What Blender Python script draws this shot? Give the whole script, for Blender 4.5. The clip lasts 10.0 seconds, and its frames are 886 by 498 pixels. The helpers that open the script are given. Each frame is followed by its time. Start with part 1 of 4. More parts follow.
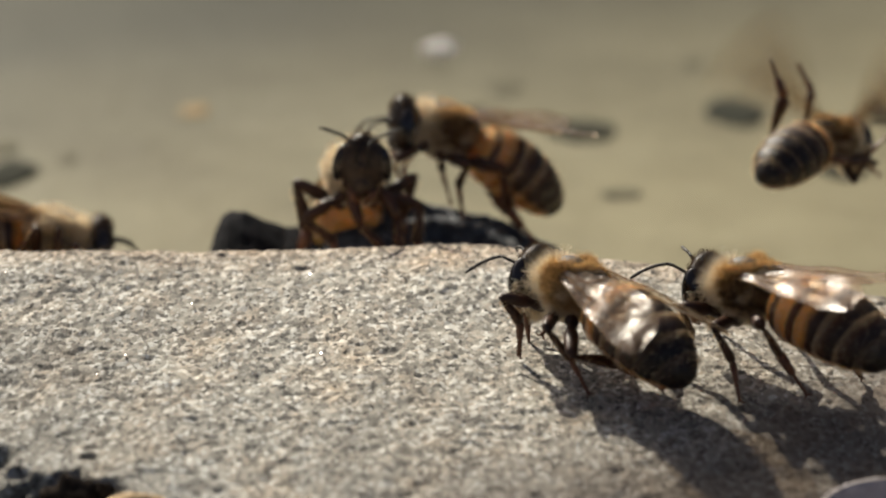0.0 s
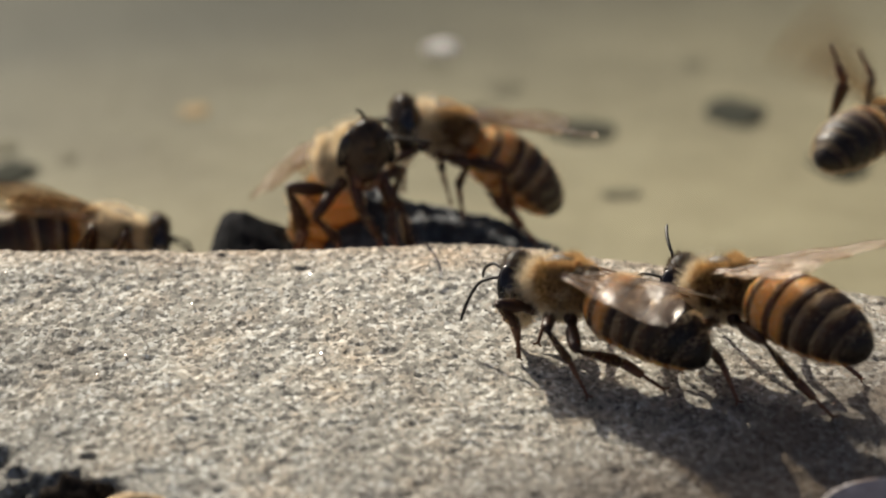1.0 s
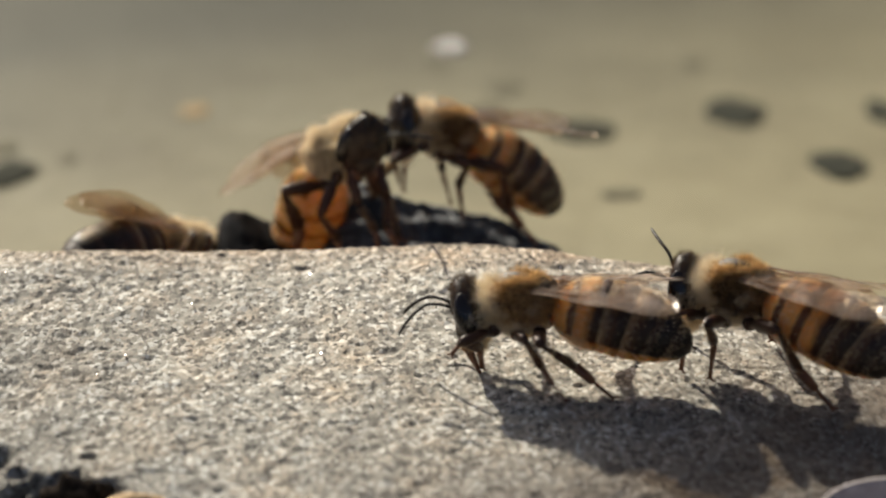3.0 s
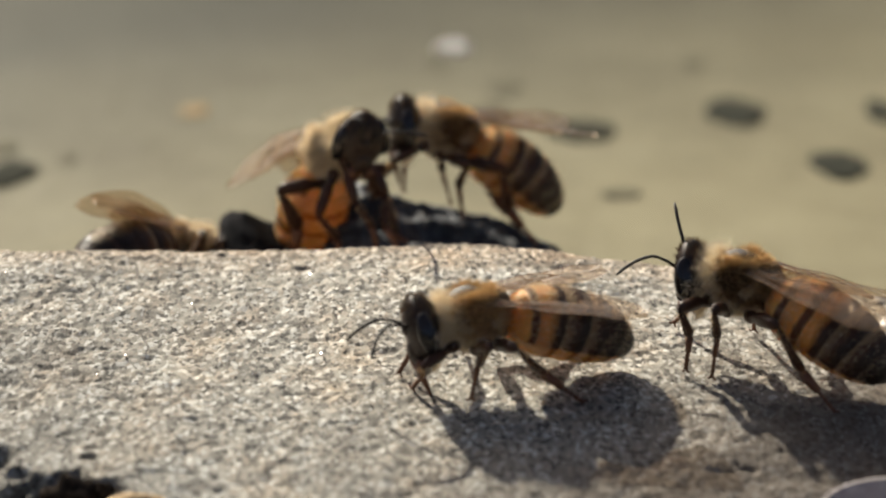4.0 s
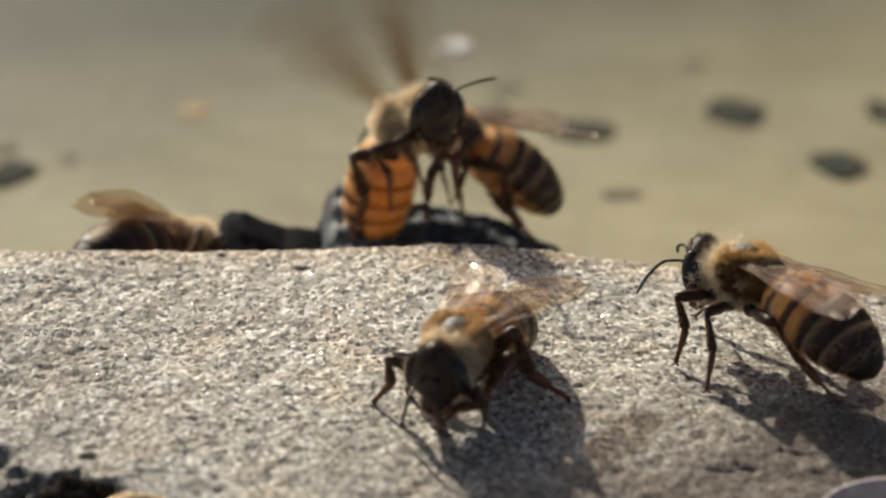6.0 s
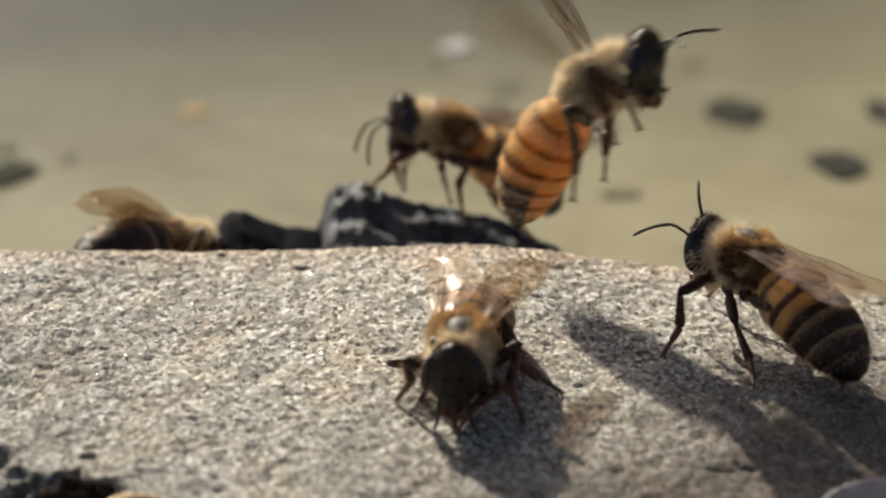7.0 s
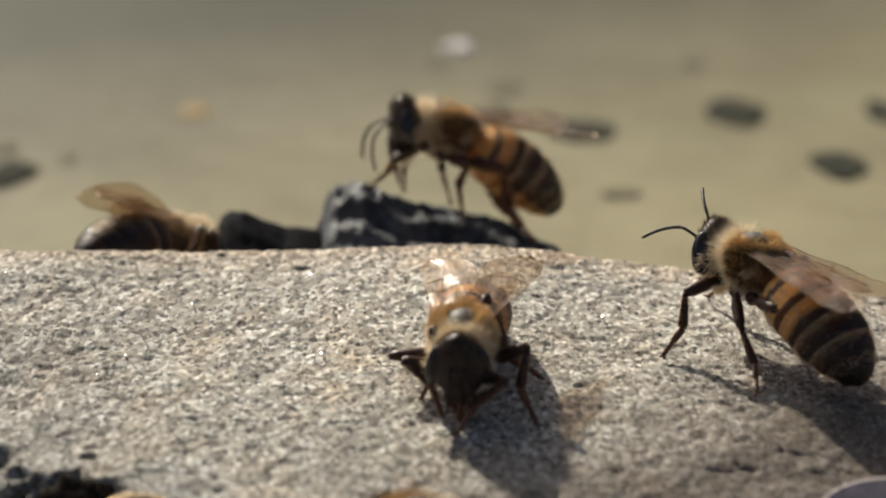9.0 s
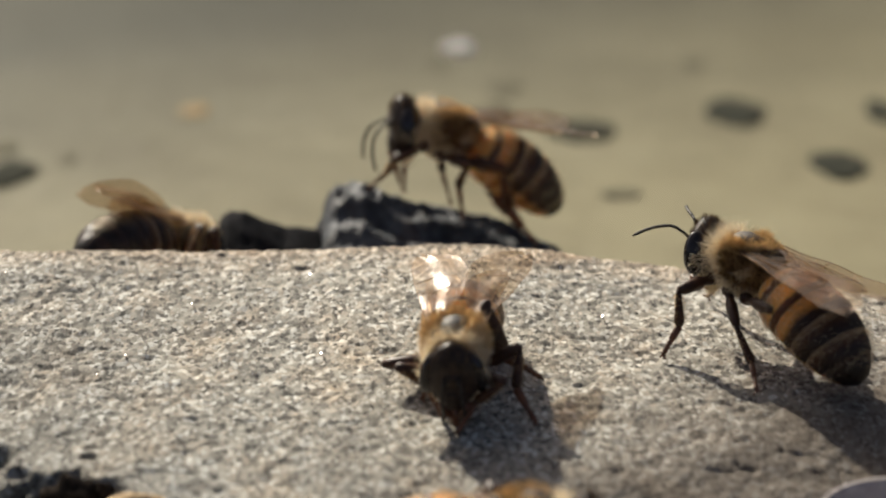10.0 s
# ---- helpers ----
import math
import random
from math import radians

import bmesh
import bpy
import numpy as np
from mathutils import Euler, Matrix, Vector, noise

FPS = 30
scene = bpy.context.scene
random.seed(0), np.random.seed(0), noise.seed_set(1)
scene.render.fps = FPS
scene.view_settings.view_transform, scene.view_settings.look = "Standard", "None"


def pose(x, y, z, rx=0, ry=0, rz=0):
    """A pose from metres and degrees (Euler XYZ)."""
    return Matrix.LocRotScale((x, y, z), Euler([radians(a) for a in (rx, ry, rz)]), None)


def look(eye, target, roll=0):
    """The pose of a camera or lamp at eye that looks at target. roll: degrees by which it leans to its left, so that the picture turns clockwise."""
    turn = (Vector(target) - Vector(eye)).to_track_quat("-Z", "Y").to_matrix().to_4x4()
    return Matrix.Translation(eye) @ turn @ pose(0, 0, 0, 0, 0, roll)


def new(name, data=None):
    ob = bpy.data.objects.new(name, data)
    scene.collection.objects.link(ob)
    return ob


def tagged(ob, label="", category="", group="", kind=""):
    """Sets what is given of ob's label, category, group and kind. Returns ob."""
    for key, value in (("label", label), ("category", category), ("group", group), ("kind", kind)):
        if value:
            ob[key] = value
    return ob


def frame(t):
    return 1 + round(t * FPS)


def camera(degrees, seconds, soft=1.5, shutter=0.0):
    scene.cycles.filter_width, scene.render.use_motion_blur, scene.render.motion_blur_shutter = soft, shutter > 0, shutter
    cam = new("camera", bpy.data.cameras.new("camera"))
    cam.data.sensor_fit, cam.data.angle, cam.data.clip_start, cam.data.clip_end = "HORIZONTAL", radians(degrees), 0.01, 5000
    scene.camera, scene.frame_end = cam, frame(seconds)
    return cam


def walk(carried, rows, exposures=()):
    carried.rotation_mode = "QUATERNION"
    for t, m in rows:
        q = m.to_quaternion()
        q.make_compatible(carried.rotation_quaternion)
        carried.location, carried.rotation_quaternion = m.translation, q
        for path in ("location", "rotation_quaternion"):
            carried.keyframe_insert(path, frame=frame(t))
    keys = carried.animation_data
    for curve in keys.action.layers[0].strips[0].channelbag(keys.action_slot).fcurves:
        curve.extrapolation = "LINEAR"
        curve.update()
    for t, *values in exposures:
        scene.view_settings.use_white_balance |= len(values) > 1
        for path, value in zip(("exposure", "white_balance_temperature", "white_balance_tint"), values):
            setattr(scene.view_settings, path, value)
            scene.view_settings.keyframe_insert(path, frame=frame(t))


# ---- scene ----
# A macro view over a gritty stone at the edge of a muddy puddle, with honey bees drinking. Sizes below are in mm.
MM = 0.001
cam = camera(20.0, 10.0, soft=2.05, shutter=0.7)
EYE, TARGET = (0.0, -0.1490, 0.0427), (0.0, 0.0, 0.0)
walk(cam, [(0.0, look(EYE, TARGET)), (10.0, look(EYE, TARGET))], [(0.0, 0.46, 6420, 8), (1.5, 0.50, 6420, 8), (5.0, 0.57, 6420, 8), (7.5, 0.49, 6420, 8), (10.0, 0.43, 6420, 8)])
cam.data.dof.use_dof = True
cam.data.dof.focus_distance = 0.1450
cam.data.dof.aperture_fstop = 34.0

# ---- light: low sun from behind on the left, clear sky ----
SUN_ELEV, SUN_AZ = 36.0, 29.0  # degrees above the horizon; degrees from +y towards -x
world = bpy.data.worlds.new("sky")
scene.world = world
world.use_nodes = True
sky = world.node_tree.nodes.new("ShaderNodeTexSky")
sky.sky_type, sky.sun_disc = "NISHITA", False
sky.air_density, sky.dust_density, sky.ozone_density = 0.5, 5.0, 0.4
sky.sun_elevation, sky.sun_rotation = radians(SUN_ELEV), radians(-SUN_AZ)
world.node_tree.links.new(sky.outputs[0], world.node_tree.nodes["Background"].inputs[0])
world.node_tree.nodes["Background"].inputs[1].default_value = 0.074
sun = new("sun", bpy.data.lights.new("sun", "SUN"))
sun.data.energy, sun.data.angle, sun.data.color = 4.55, radians(0.6), (1.0, 0.91, 0.77)
to_sun = Vector((-math.sin(radians(SUN_AZ)) * math.cos(radians(SUN_ELEV)), math.cos(radians(SUN_AZ)) * math.cos(radians(SUN_ELEV)), math.sin(radians(SUN_ELEV))))
sun.matrix_world = look(to_sun, (0, 0, 0))


# ---- materials ----
def material(name, rough=0.5, colour=(0.5, 0.5, 0.5), metal=0.0):
    mat = bpy.data.materials.new(name)
    mat.use_nodes = True
    bsdf = mat.node_tree.nodes["Principled BSDF"]
    bsdf.inputs["Base Color"].default_value = (*colour, 1)
    bsdf.inputs["Roughness"].default_value = rough
    bsdf.inputs["Metallic"].default_value = metal
    return mat, mat.node_tree, bsdf


def node(tree, kind, **values):
    n = tree.nodes.new(kind)
    for key, value in values.items():
        n.inputs[key.replace("_", " ")].default_value = value
    return n


def grain(tree, per_mm, detail=3.0, rough=0.6):
    """Noise in object space with that many features to a millimetre."""
    co = tree.nodes.new("ShaderNodeTexCoord")
    n = node(tree, "ShaderNodeTexNoise", Scale=per_mm * 1000.0, Detail=detail, Roughness=rough)
    tree.links.new(co.outputs["Object"], n.inputs["Vector"])
    return n.outputs["Fac"]


def ramp(tree, fac, stops):
    r = tree.nodes.new("ShaderNodeValToRGB")
    els = r.color_ramp.elements
    while len(els) < len(stops):
        els.new(0.5)
    for e, (p, c) in zip(els, stops):
        e.position, e.color = p, (*c, 1)
    tree.links.new(fac, r.inputs[0])
    return r.outputs[0]


def mixed(tree, fac, a, b, blend="MIX"):
    m = tree.nodes.new("ShaderNodeMix")
    m.data_type, m.blend_type = "RGBA", blend
    for sock, value in ((m.inputs[0], fac), (m.inputs[6], a), (m.inputs[7], b)):
        if isinstance(value, (int, float)):
            sock.default_value = value
        elif isinstance(value, tuple):
            sock.default_value = (*value, 1)
        else:
            tree.links.new(value, sock)
    return m.outputs[2]


def bump(tree, bsdf, fac, strength, mm):
    b = node(tree, "ShaderNodeBump", Strength=strength, Distance=mm * MM)
    tree.links.new(fac, b.inputs["Height"])
    tree.links.new(b.outputs[0], bsdf.inputs["Normal"])


def cells(tree, per_mm, seed):
    """A random value for each grain, with that many grains to a millimetre."""
    co = tree.nodes.new("ShaderNodeTexCoord")
    off = node(tree, "ShaderNodeMapping", Location=(seed, 0, 0), Scale=(1.0, 0.65, 1.0))  # grains stretched in depth to look round from the camera
    v = node(tree, "ShaderNodeTexVoronoi", Scale=per_mm * 1000.0, Randomness=1.0)
    tree.links.new(co.outputs["Object"], off.inputs["Vector"])
    tree.links.new(off.outputs[0], v.inputs["Vector"])
    sep = tree.nodes.new("ShaderNodeSeparateColor")
    tree.links.new(v.outputs["Color"], sep.inputs[0])
    return sep.outputs[0], v.outputs["Distance"]


def stone_material():
    """Sandstone: packed grains of quartz, feldspar and dark mica, with rusty and dirty patches."""
    mat, tree, bsdf = material("gritty_stone", 0.85)
    pick, _ = cells(tree, 4.3, 0.0)
    fine, dist = cells(tree, 8.0, 0.01)
    c = ramp(tree, pick, [(0.0, (0.03, 0.027, 0.025)), (0.12, (0.14, 0.125, 0.11)), (0.3, (0.31, 0.29, 0.255)), (0.55, (0.45, 0.43, 0.385)), (0.72, (0.52, 0.45, 0.38)), (0.84, (0.70, 0.68, 0.64)), (1.0, (0.95, 0.94, 0.91))])
    c2 = ramp(tree, fine, [(0.0, (0.10, 0.085, 0.075)), (0.25, (0.33, 0.315, 0.28)), (0.7, (0.49, 0.47, 0.42)), (1.0, (0.66, 0.645, 0.60))])
    c = mixed(tree, 0.2, c, c2)
    big = ramp(tree, grain(tree, 0.55, 5, 0.7), [(0.33, (0.55, 0.53, 0.51)), (0.5, (1.0, 1.0, 1.0)), (0.7, (1.12, 1.11, 1.08))])
    c = mixed(tree, 0.75, c, big, "MULTIPLY")
    warm = ramp(tree, grain(tree, 0.2, 4), [(0.5, (1.0, 1.0, 1.0)), (0.70, (1.02, 0.90, 0.78))])
    c = mixed(tree, 0.85, c, warm, "MULTIPLY")
    dirt = ramp(tree, grain(tree, 0.09, 5, 0.65), [(0.36, (0.62, 0.60, 0.57)), (0.58, (0.96, 0.95, 0.93))])
    c = mixed(tree, 0.9, c, dirt, "MULTIPLY")
    # brown soil on the low corner of the slab, with the shade there painted in
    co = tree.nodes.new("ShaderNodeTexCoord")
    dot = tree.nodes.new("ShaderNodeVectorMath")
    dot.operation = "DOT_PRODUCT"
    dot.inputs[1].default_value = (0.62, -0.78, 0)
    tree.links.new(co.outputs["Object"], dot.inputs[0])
    soil_shade = tree.nodes.new("ShaderNodeMath")
    soil_shade.operation = "MULTIPLY_ADD"
    soil_shade.inputs[1].default_value = 0.012
    tree.links.new(grain(tree, 0.3, 5, 0.7), soil_shade.inputs[0])
    tree.links.new(dot.outputs["Value"], soil_shade.inputs[2])
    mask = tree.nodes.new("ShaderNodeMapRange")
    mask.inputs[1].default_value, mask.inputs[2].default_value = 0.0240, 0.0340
    tree.links.new(soil_shade.outputs[0], mask.inputs[0])
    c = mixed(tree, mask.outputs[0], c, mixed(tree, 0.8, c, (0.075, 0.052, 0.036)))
    # rust along the crest
    sep = tree.nodes.new("ShaderNodeSeparateXYZ")
    tree.links.new(co.outputs["Object"], sep.inputs[0])
    edge = tree.nodes.new("ShaderNodeMath")
    edge.operation = "MULTIPLY_ADD"
    edge.inputs[1].default_value = 0.010
    tree.links.new(grain(tree, 0.25, 5, 0.7), edge.inputs[0])
    tree.links.new(sep.outputs["Y"], edge.inputs[2])
    crest = tree.nodes.new("ShaderNodeMapRange")
    crest.inputs[1].default_value, crest.inputs[2].default_value = 0.001, 0.0055
    tree.links.new(edge.outputs[0], crest.inputs[0])
    c = mixed(tree, crest.outputs[0], c, mixed(tree, 1.0, c, (1.0, 0.86, 0.74), "MULTIPLY"))
    # greyer and darker towards the other near corner
    dot2 = tree.nodes.new("ShaderNodeVectorMath")
    dot2.operation = "DOT_PRODUCT"
    dot2.inputs[1].default_value = (-0.7, -0.7, 0)
    tree.links.new(co.outputs["Object"], dot2.inputs[0])
    darkening = tree.nodes.new("ShaderNodeMath")
    darkening.operation = "MULTIPLY_ADD"
    darkening.inputs[1].default_value = 0.014
    tree.links.new(grain(tree, 0.35, 5, 0.7), darkening.inputs[0])
    tree.links.new(dot2.outputs["Value"], darkening.inputs[2])
    near = tree.nodes.new("ShaderNodeMapRange")
    near.inputs[1].default_value, near.inputs[2].default_value = 0.018, 0.037
    tree.links.new(darkening.outputs[0], near.inputs[0])
    c = mixed(tree, near.outputs[0], c, mixed(tree, 1.0, c, (0.62, 0.63, 0.64), "MULTIPLY"))
    c = mixed(tree, 1.0, c, (0.985, 1.0, 0.97), "MULTIPLY")
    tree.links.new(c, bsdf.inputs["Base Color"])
    tree.links.new(ramp(tree, pick, [(0.0, (0.9, 0.9, 0.9)), (0.986, (0.8, 0.8, 0.8)), (0.992, (0.7, 0.7, 0.7))]), bsdf.inputs["Roughness"])
    bump(tree, bsdf, mixed(tree, 0.5, grain(tree, 4.5, 4, 0.7), dist), 0.85, 0.06)
    return mat


def chitin(name, stops, rough=0.35, coarse=1.2, relief=0.35, glow=0.0, reach=(1.5, 1.0, 0.5), gloss=0.45):
    """Noise-mottled horn or fur; glow: how much light seeps through it, over that reach in mm."""
    mat, tree, bsdf = material(name, rough)
    bsdf.inputs["Subsurface Weight"].default_value = glow
    bsdf.inputs["Subsurface Radius"].default_value = [r * MM for r in reach]
    bsdf.inputs["Subsurface Scale"].default_value = 1.0
    tree.links.new(ramp(tree, grain(tree, coarse, 3), stops), bsdf.inputs["Base Color"])
    bsdf.inputs["Specular IOR Level"].default_value = gloss
    bump(tree, bsdf, grain(tree, 9.0, 3), relief, 0.05)
    return mat


def banded(name, plain, dark, start, soft=0.15, rough=0.42, fore=None, sheer=0.0, thin_share=0.3):
    """Abdomen plate: plain colour with a dark hind band that begins at that share of its length; fore: a pale hair band in front;
    sheer and thin_share: how much light goes straight and scattered through its horn."""
    mat, tree, bsdf = material(name, rough)
    att = tree.nodes.new("ShaderNodeAttribute")
    att.attribute_name = "band"
    wob = tree.nodes.new("ShaderNodeMath")
    wob.operation = "MULTIPLY_ADD"
    wob.inputs[1].default_value = 0.50
    tree.links.new(grain(tree, 1.1, 6, 0.75), wob.inputs[0])
    tree.links.new(att.outputs["Fac"], wob.inputs[2])
    stops = [(start + 0.25 - soft, plain), (start + 0.25 + soft, dark)]
    if fore:
        stops = [(0.22, dark), (0.36, fore), (0.50, fore), (0.66, plain)] + stops
    c = ramp(tree, wob.outputs[0], stops)
    c = mixed(tree, 0.6, c, ramp(tree, grain(tree, 5.0, 4, 0.7), [(0.3, (0.5, 0.45, 0.4)), (0.65, (1.2, 1.15, 1.05))]), "MULTIPLY")
    tree.links.new(c, bsdf.inputs["Base Color"])
    tree.links.new(ramp(tree, grain(tree, 3.0, 3), [(0.35, (rough - 0.1,) * 3), (0.65, (rough + 0.2,) * 3)]), bsdf.inputs["Roughness"])
    bsdf.inputs["Subsurface Weight"].default_value = 0.5
    bsdf.inputs["Subsurface Radius"].default_value = (0.0018, 0.0010, 0.0004)
    bsdf.inputs["Subsurface Scale"].default_value = 1.0
    bsdf.inputs["Specular IOR Level"].default_value = 0.4
    bump(tree, bsdf, grain(tree, 6.0, 4, 0.7), 0.6, 0.07)
    thin = tree.nodes.new("ShaderNodeBsdfTranslucent")
    tree.links.new(c, thin.inputs["Color"])
    m = tree.nodes.new("ShaderNodeMixShader")
    m.inputs[0].default_value = thin_share
    tree.links.new(bsdf.outputs[0], m.inputs[1])
    tree.links.new(thin.outputs[0], m.inputs[2])
    top = m
    if sheer > 0:
        clear = tree.nodes.new("ShaderNodeBsdfTransparent")
        clear.inputs[0].default_value = (1.0, 0.90, 0.70, 1)
        top = tree.nodes.new("ShaderNodeMixShader")
        top.inputs[0].default_value = sheer
        tree.links.new(m.outputs[0], top.inputs[1])
        tree.links.new(clear.outputs[0], top.inputs[2])
    tree.links.new(top.outputs[0], tree.nodes["Material Output"].inputs["Surface"])
    return mat


def belly_material():
    """Soft amber underside that daylight from behind shines through."""
    mat, tree, bsdf = material("amber_belly", 0.45)
    c = ramp(tree, grain(tree, 1.2, 4, 0.65), [(0.3, (0.90, 0.50, 0.16)), (0.55, (0.96, 0.62, 0.25)), (0.75, (0.99, 0.75, 0.38))])
    tree.links.new(c, bsdf.inputs["Base Color"])
    bsdf.inputs["Subsurface Weight"].default_value = 1.0
    bsdf.inputs["Subsurface Radius"].default_value = (0.007, 0.0045, 0.0018)
    bsdf.inputs["Subsurface Scale"].default_value = 1.0
    bump(tree, bsdf, grain(tree, 6.0, 3), 0.4, 0.05)
    thin = tree.nodes.new("ShaderNodeBsdfTranslucent")
    tree.links.new(c, thin.inputs["Color"])
    m = tree.nodes.new("ShaderNodeMixShader")
    m.inputs[0].default_value = 0.5
    tree.links.new(bsdf.outputs[0], m.inputs[1])
    tree.links.new(thin.outputs[0], m.inputs[2])
    tree.links.new(m.outputs[0], tree.nodes["Material Output"].inputs["Surface"])
    return mat


def hair_material(name, root, tip):
    mat, tree, bsdf = material(name, 0.6)
    geo = tree.nodes.new("ShaderNodeNewGeometry")
    c = ramp(tree, geo.outputs["Random Per Island"], [(0.0, root), (1.0, tip)])
    tree.links.new(c, bsdf.inputs["Base Color"])
    thin = tree.nodes.new("ShaderNodeBsdfTranslucent")
    tree.links.new(c, thin.inputs["Color"])
    m = tree.nodes.new("ShaderNodeMixShader")
    m.inputs[0].default_value = 0.7
    tree.links.new(bsdf.outputs[0], m.inputs[1])
    tree.links.new(thin.outputs[0], m.inputs[2])
    tree.links.new(m.outputs[0], tree.nodes["Material Output"].inputs["Surface"])
    return mat


def wing_material():
    mat, tree, bsdf = material("wing_membrane", 0.2)
    bsdf.inputs["Specular IOR Level"].default_value = 0.9
    c = ramp(tree, grain(tree, 0.8, 3), [(0.3, (0.20, 0.125, 0.07)), (0.7, (0.38, 0.26, 0.16))])
    tree.links.new(c, bsdf.inputs["Base Color"])
    bump(tree, bsdf, grain(tree, 1.6, 4), 0.6, 0.15)
    thin = tree.nodes.new("ShaderNodeBsdfTranslucent")
    tree.links.new(c, thin.inputs["Color"])
    lit = tree.nodes.new("ShaderNodeMixShader")
    lit.inputs[0].default_value = 0.16
    tree.links.new(bsdf.outputs[0], lit.inputs[1])
    tree.links.new(thin.outputs[0], lit.inputs[2])
    clear = tree.nodes.new("ShaderNodeBsdfTransparent")
    clear.inputs[0].default_value = (0.81, 0.71, 0.58, 1)
    m = tree.nodes.new("ShaderNodeMixShader")
    m.inputs[0].default_value = 0.24
    tree.links.new(clear.outputs[0], m.inputs[1])
    tree.links.new(lit.outputs[0], m.inputs[2])
    sheen = node(tree, "ShaderNodeBsdfGlossy", Roughness=0.36)
    sheen.inputs["Color"].default_value = (1.0, 0.93, 0.88, 1)
    facing = node(tree, "ShaderNodeLayerWeight", Blend=0.5)
    fres = tree.nodes.new("ShaderNodeMath")
    fres.operation = "POWER"
    fres.inputs[1].default_value = 3.5
    tree.links.new(facing.outputs["Facing"], fres.inputs[0])
    crumple = node(tree, "ShaderNodeBump", Strength=0.7, Distance=0.12 * MM)
    tree.links.new(grain(tree, 1.1, 4), crumple.inputs["Height"])
    tree.links.new(crumple.outputs[0], sheen.inputs["Normal"])
    top = tree.nodes.new("ShaderNodeMixShader")
    weak = tree.nodes.new("ShaderNodeMath")
    weak.operation = "MULTIPLY"
    weak.inputs[1].default_value = 0.32
    tree.links.new(fres.outputs[0], weak.inputs[0])
    tree.links.new(weak.outputs[0], top.inputs[0])
    tree.links.new(m.outputs[0], top.inputs[1])
    tree.links.new(sheen.outputs[0], top.inputs[2])
    tree.links.new(top.outputs[0], tree.nodes["Material Output"].inputs["Surface"])
    return mat


def water_material():
    mat, tree, bsdf = material("shallow_water", 0.05)
    clear = tree.nodes.new("ShaderNodeBsdfTransparent")
    clear.inputs[0].default_value = (0.93, 0.92, 0.86, 1)
    gloss = node(tree, "ShaderNodeBsdfGlossy", Roughness=0.02)
    b = node(tree, "ShaderNodeBump", Strength=0.08, Distance=0.3 * MM)
    tree.links.new(grain(tree, 0.035, 2), b.inputs["Height"])
    fres = node(tree, "ShaderNodeFresnel", IOR=1.33)
    for n in (gloss, fres):
        tree.links.new(b.outputs[0], n.inputs["Normal"])
    m = tree.nodes.new("ShaderNodeMixShader")
    tree.links.new(fres.outputs[0], m.inputs[0])
    tree.links.new(clear.outputs[0], m.inputs[1])
    tree.links.new(gloss.outputs[0], m.inputs[2])
    tree.links.new(m.outputs[0], tree.nodes["Material Output"].inputs["Surface"])
    return mat


def mud_material():
    mat, tree, bsdf = material("puddle_mud", 0.7)
    c = ramp(tree, grain(tree, 0.022, 5, 0.6), [(0.3, (0.225, 0.20, 0.135)), (0.5, (0.32, 0.293, 0.205)), (0.7, (0.39, 0.36, 0.265))])
    c = mixed(tree, 0.5, c, ramp(tree, grain(tree, 0.16, 4), [(0.35, (0.7, 0.68, 0.6)), (0.6, (1.05, 1.05, 1.0))]), "MULTIPLY")
    # bed colour darkened towards the far left, in place of the dim shading there
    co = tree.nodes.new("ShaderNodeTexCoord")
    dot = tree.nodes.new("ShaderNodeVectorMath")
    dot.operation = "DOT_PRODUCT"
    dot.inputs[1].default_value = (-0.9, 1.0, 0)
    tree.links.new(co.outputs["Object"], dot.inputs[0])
    far_shade = tree.nodes.new("ShaderNodeMath")
    far_shade.operation = "MULTIPLY_ADD"
    far_shade.inputs[1].default_value = 0.05
    tree.links.new(grain(tree, 0.03, 3), far_shade.inputs[0])
    tree.links.new(dot.outputs["Value"], far_shade.inputs[2])
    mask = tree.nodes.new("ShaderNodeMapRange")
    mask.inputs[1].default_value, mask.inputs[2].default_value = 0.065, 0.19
    tree.links.new(far_shade.outputs[0], mask.inputs[0])
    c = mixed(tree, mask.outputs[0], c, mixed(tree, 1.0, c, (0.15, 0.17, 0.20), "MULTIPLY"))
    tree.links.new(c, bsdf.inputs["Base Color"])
    bump(tree, bsdf, grain(tree, 0.3, 4), 0.5, 0.6)
    return mat


def slate_material():
    """Blue-black slate with pale patches that paint in the sky's reflection."""
    mat, tree, bsdf = material("wet_slate", 0.3)
    c = ramp(tree, grain(tree, 0.9, 5, 0.65), [(0.36, (0.010, 0.011, 0.014)), (0.5, (0.020, 0.024, 0.032)), (0.62, (0.040, 0.048, 0.060))])
    sky_sheen = ramp(tree, grain(tree, 0.42, 4, 0.6), [(0.51, (0.0, 0.0, 0.0)), (0.60, (1.0, 1.0, 1.0))])
    c = mixed(tree, sky_sheen, c, mixed(tree, 0.7, c, (0.085, 0.095, 0.108)))
    rust = ramp(tree, grain(tree, 0.3, 3), [(0.56, (0.0, 0.0, 0.0)), (0.68, (0.6, 0.6, 0.6))])
    c = mixed(tree, rust, c, (0.055, 0.035, 0.03))
    tree.links.new(c, bsdf.inputs["Base Color"])
    tree.links.new(ramp(tree, grain(tree, 0.8, 3), [(0.35, (0.4, 0.4, 0.4)), (0.65, (0.8, 0.8, 0.8))]), bsdf.inputs["Roughness"])
    bsdf.inputs["Specular IOR Level"].default_value = 0.35
    bump(tree, bsdf, grain(tree, 1.5, 5, 0.65), 0.8, 0.3)
    return mat


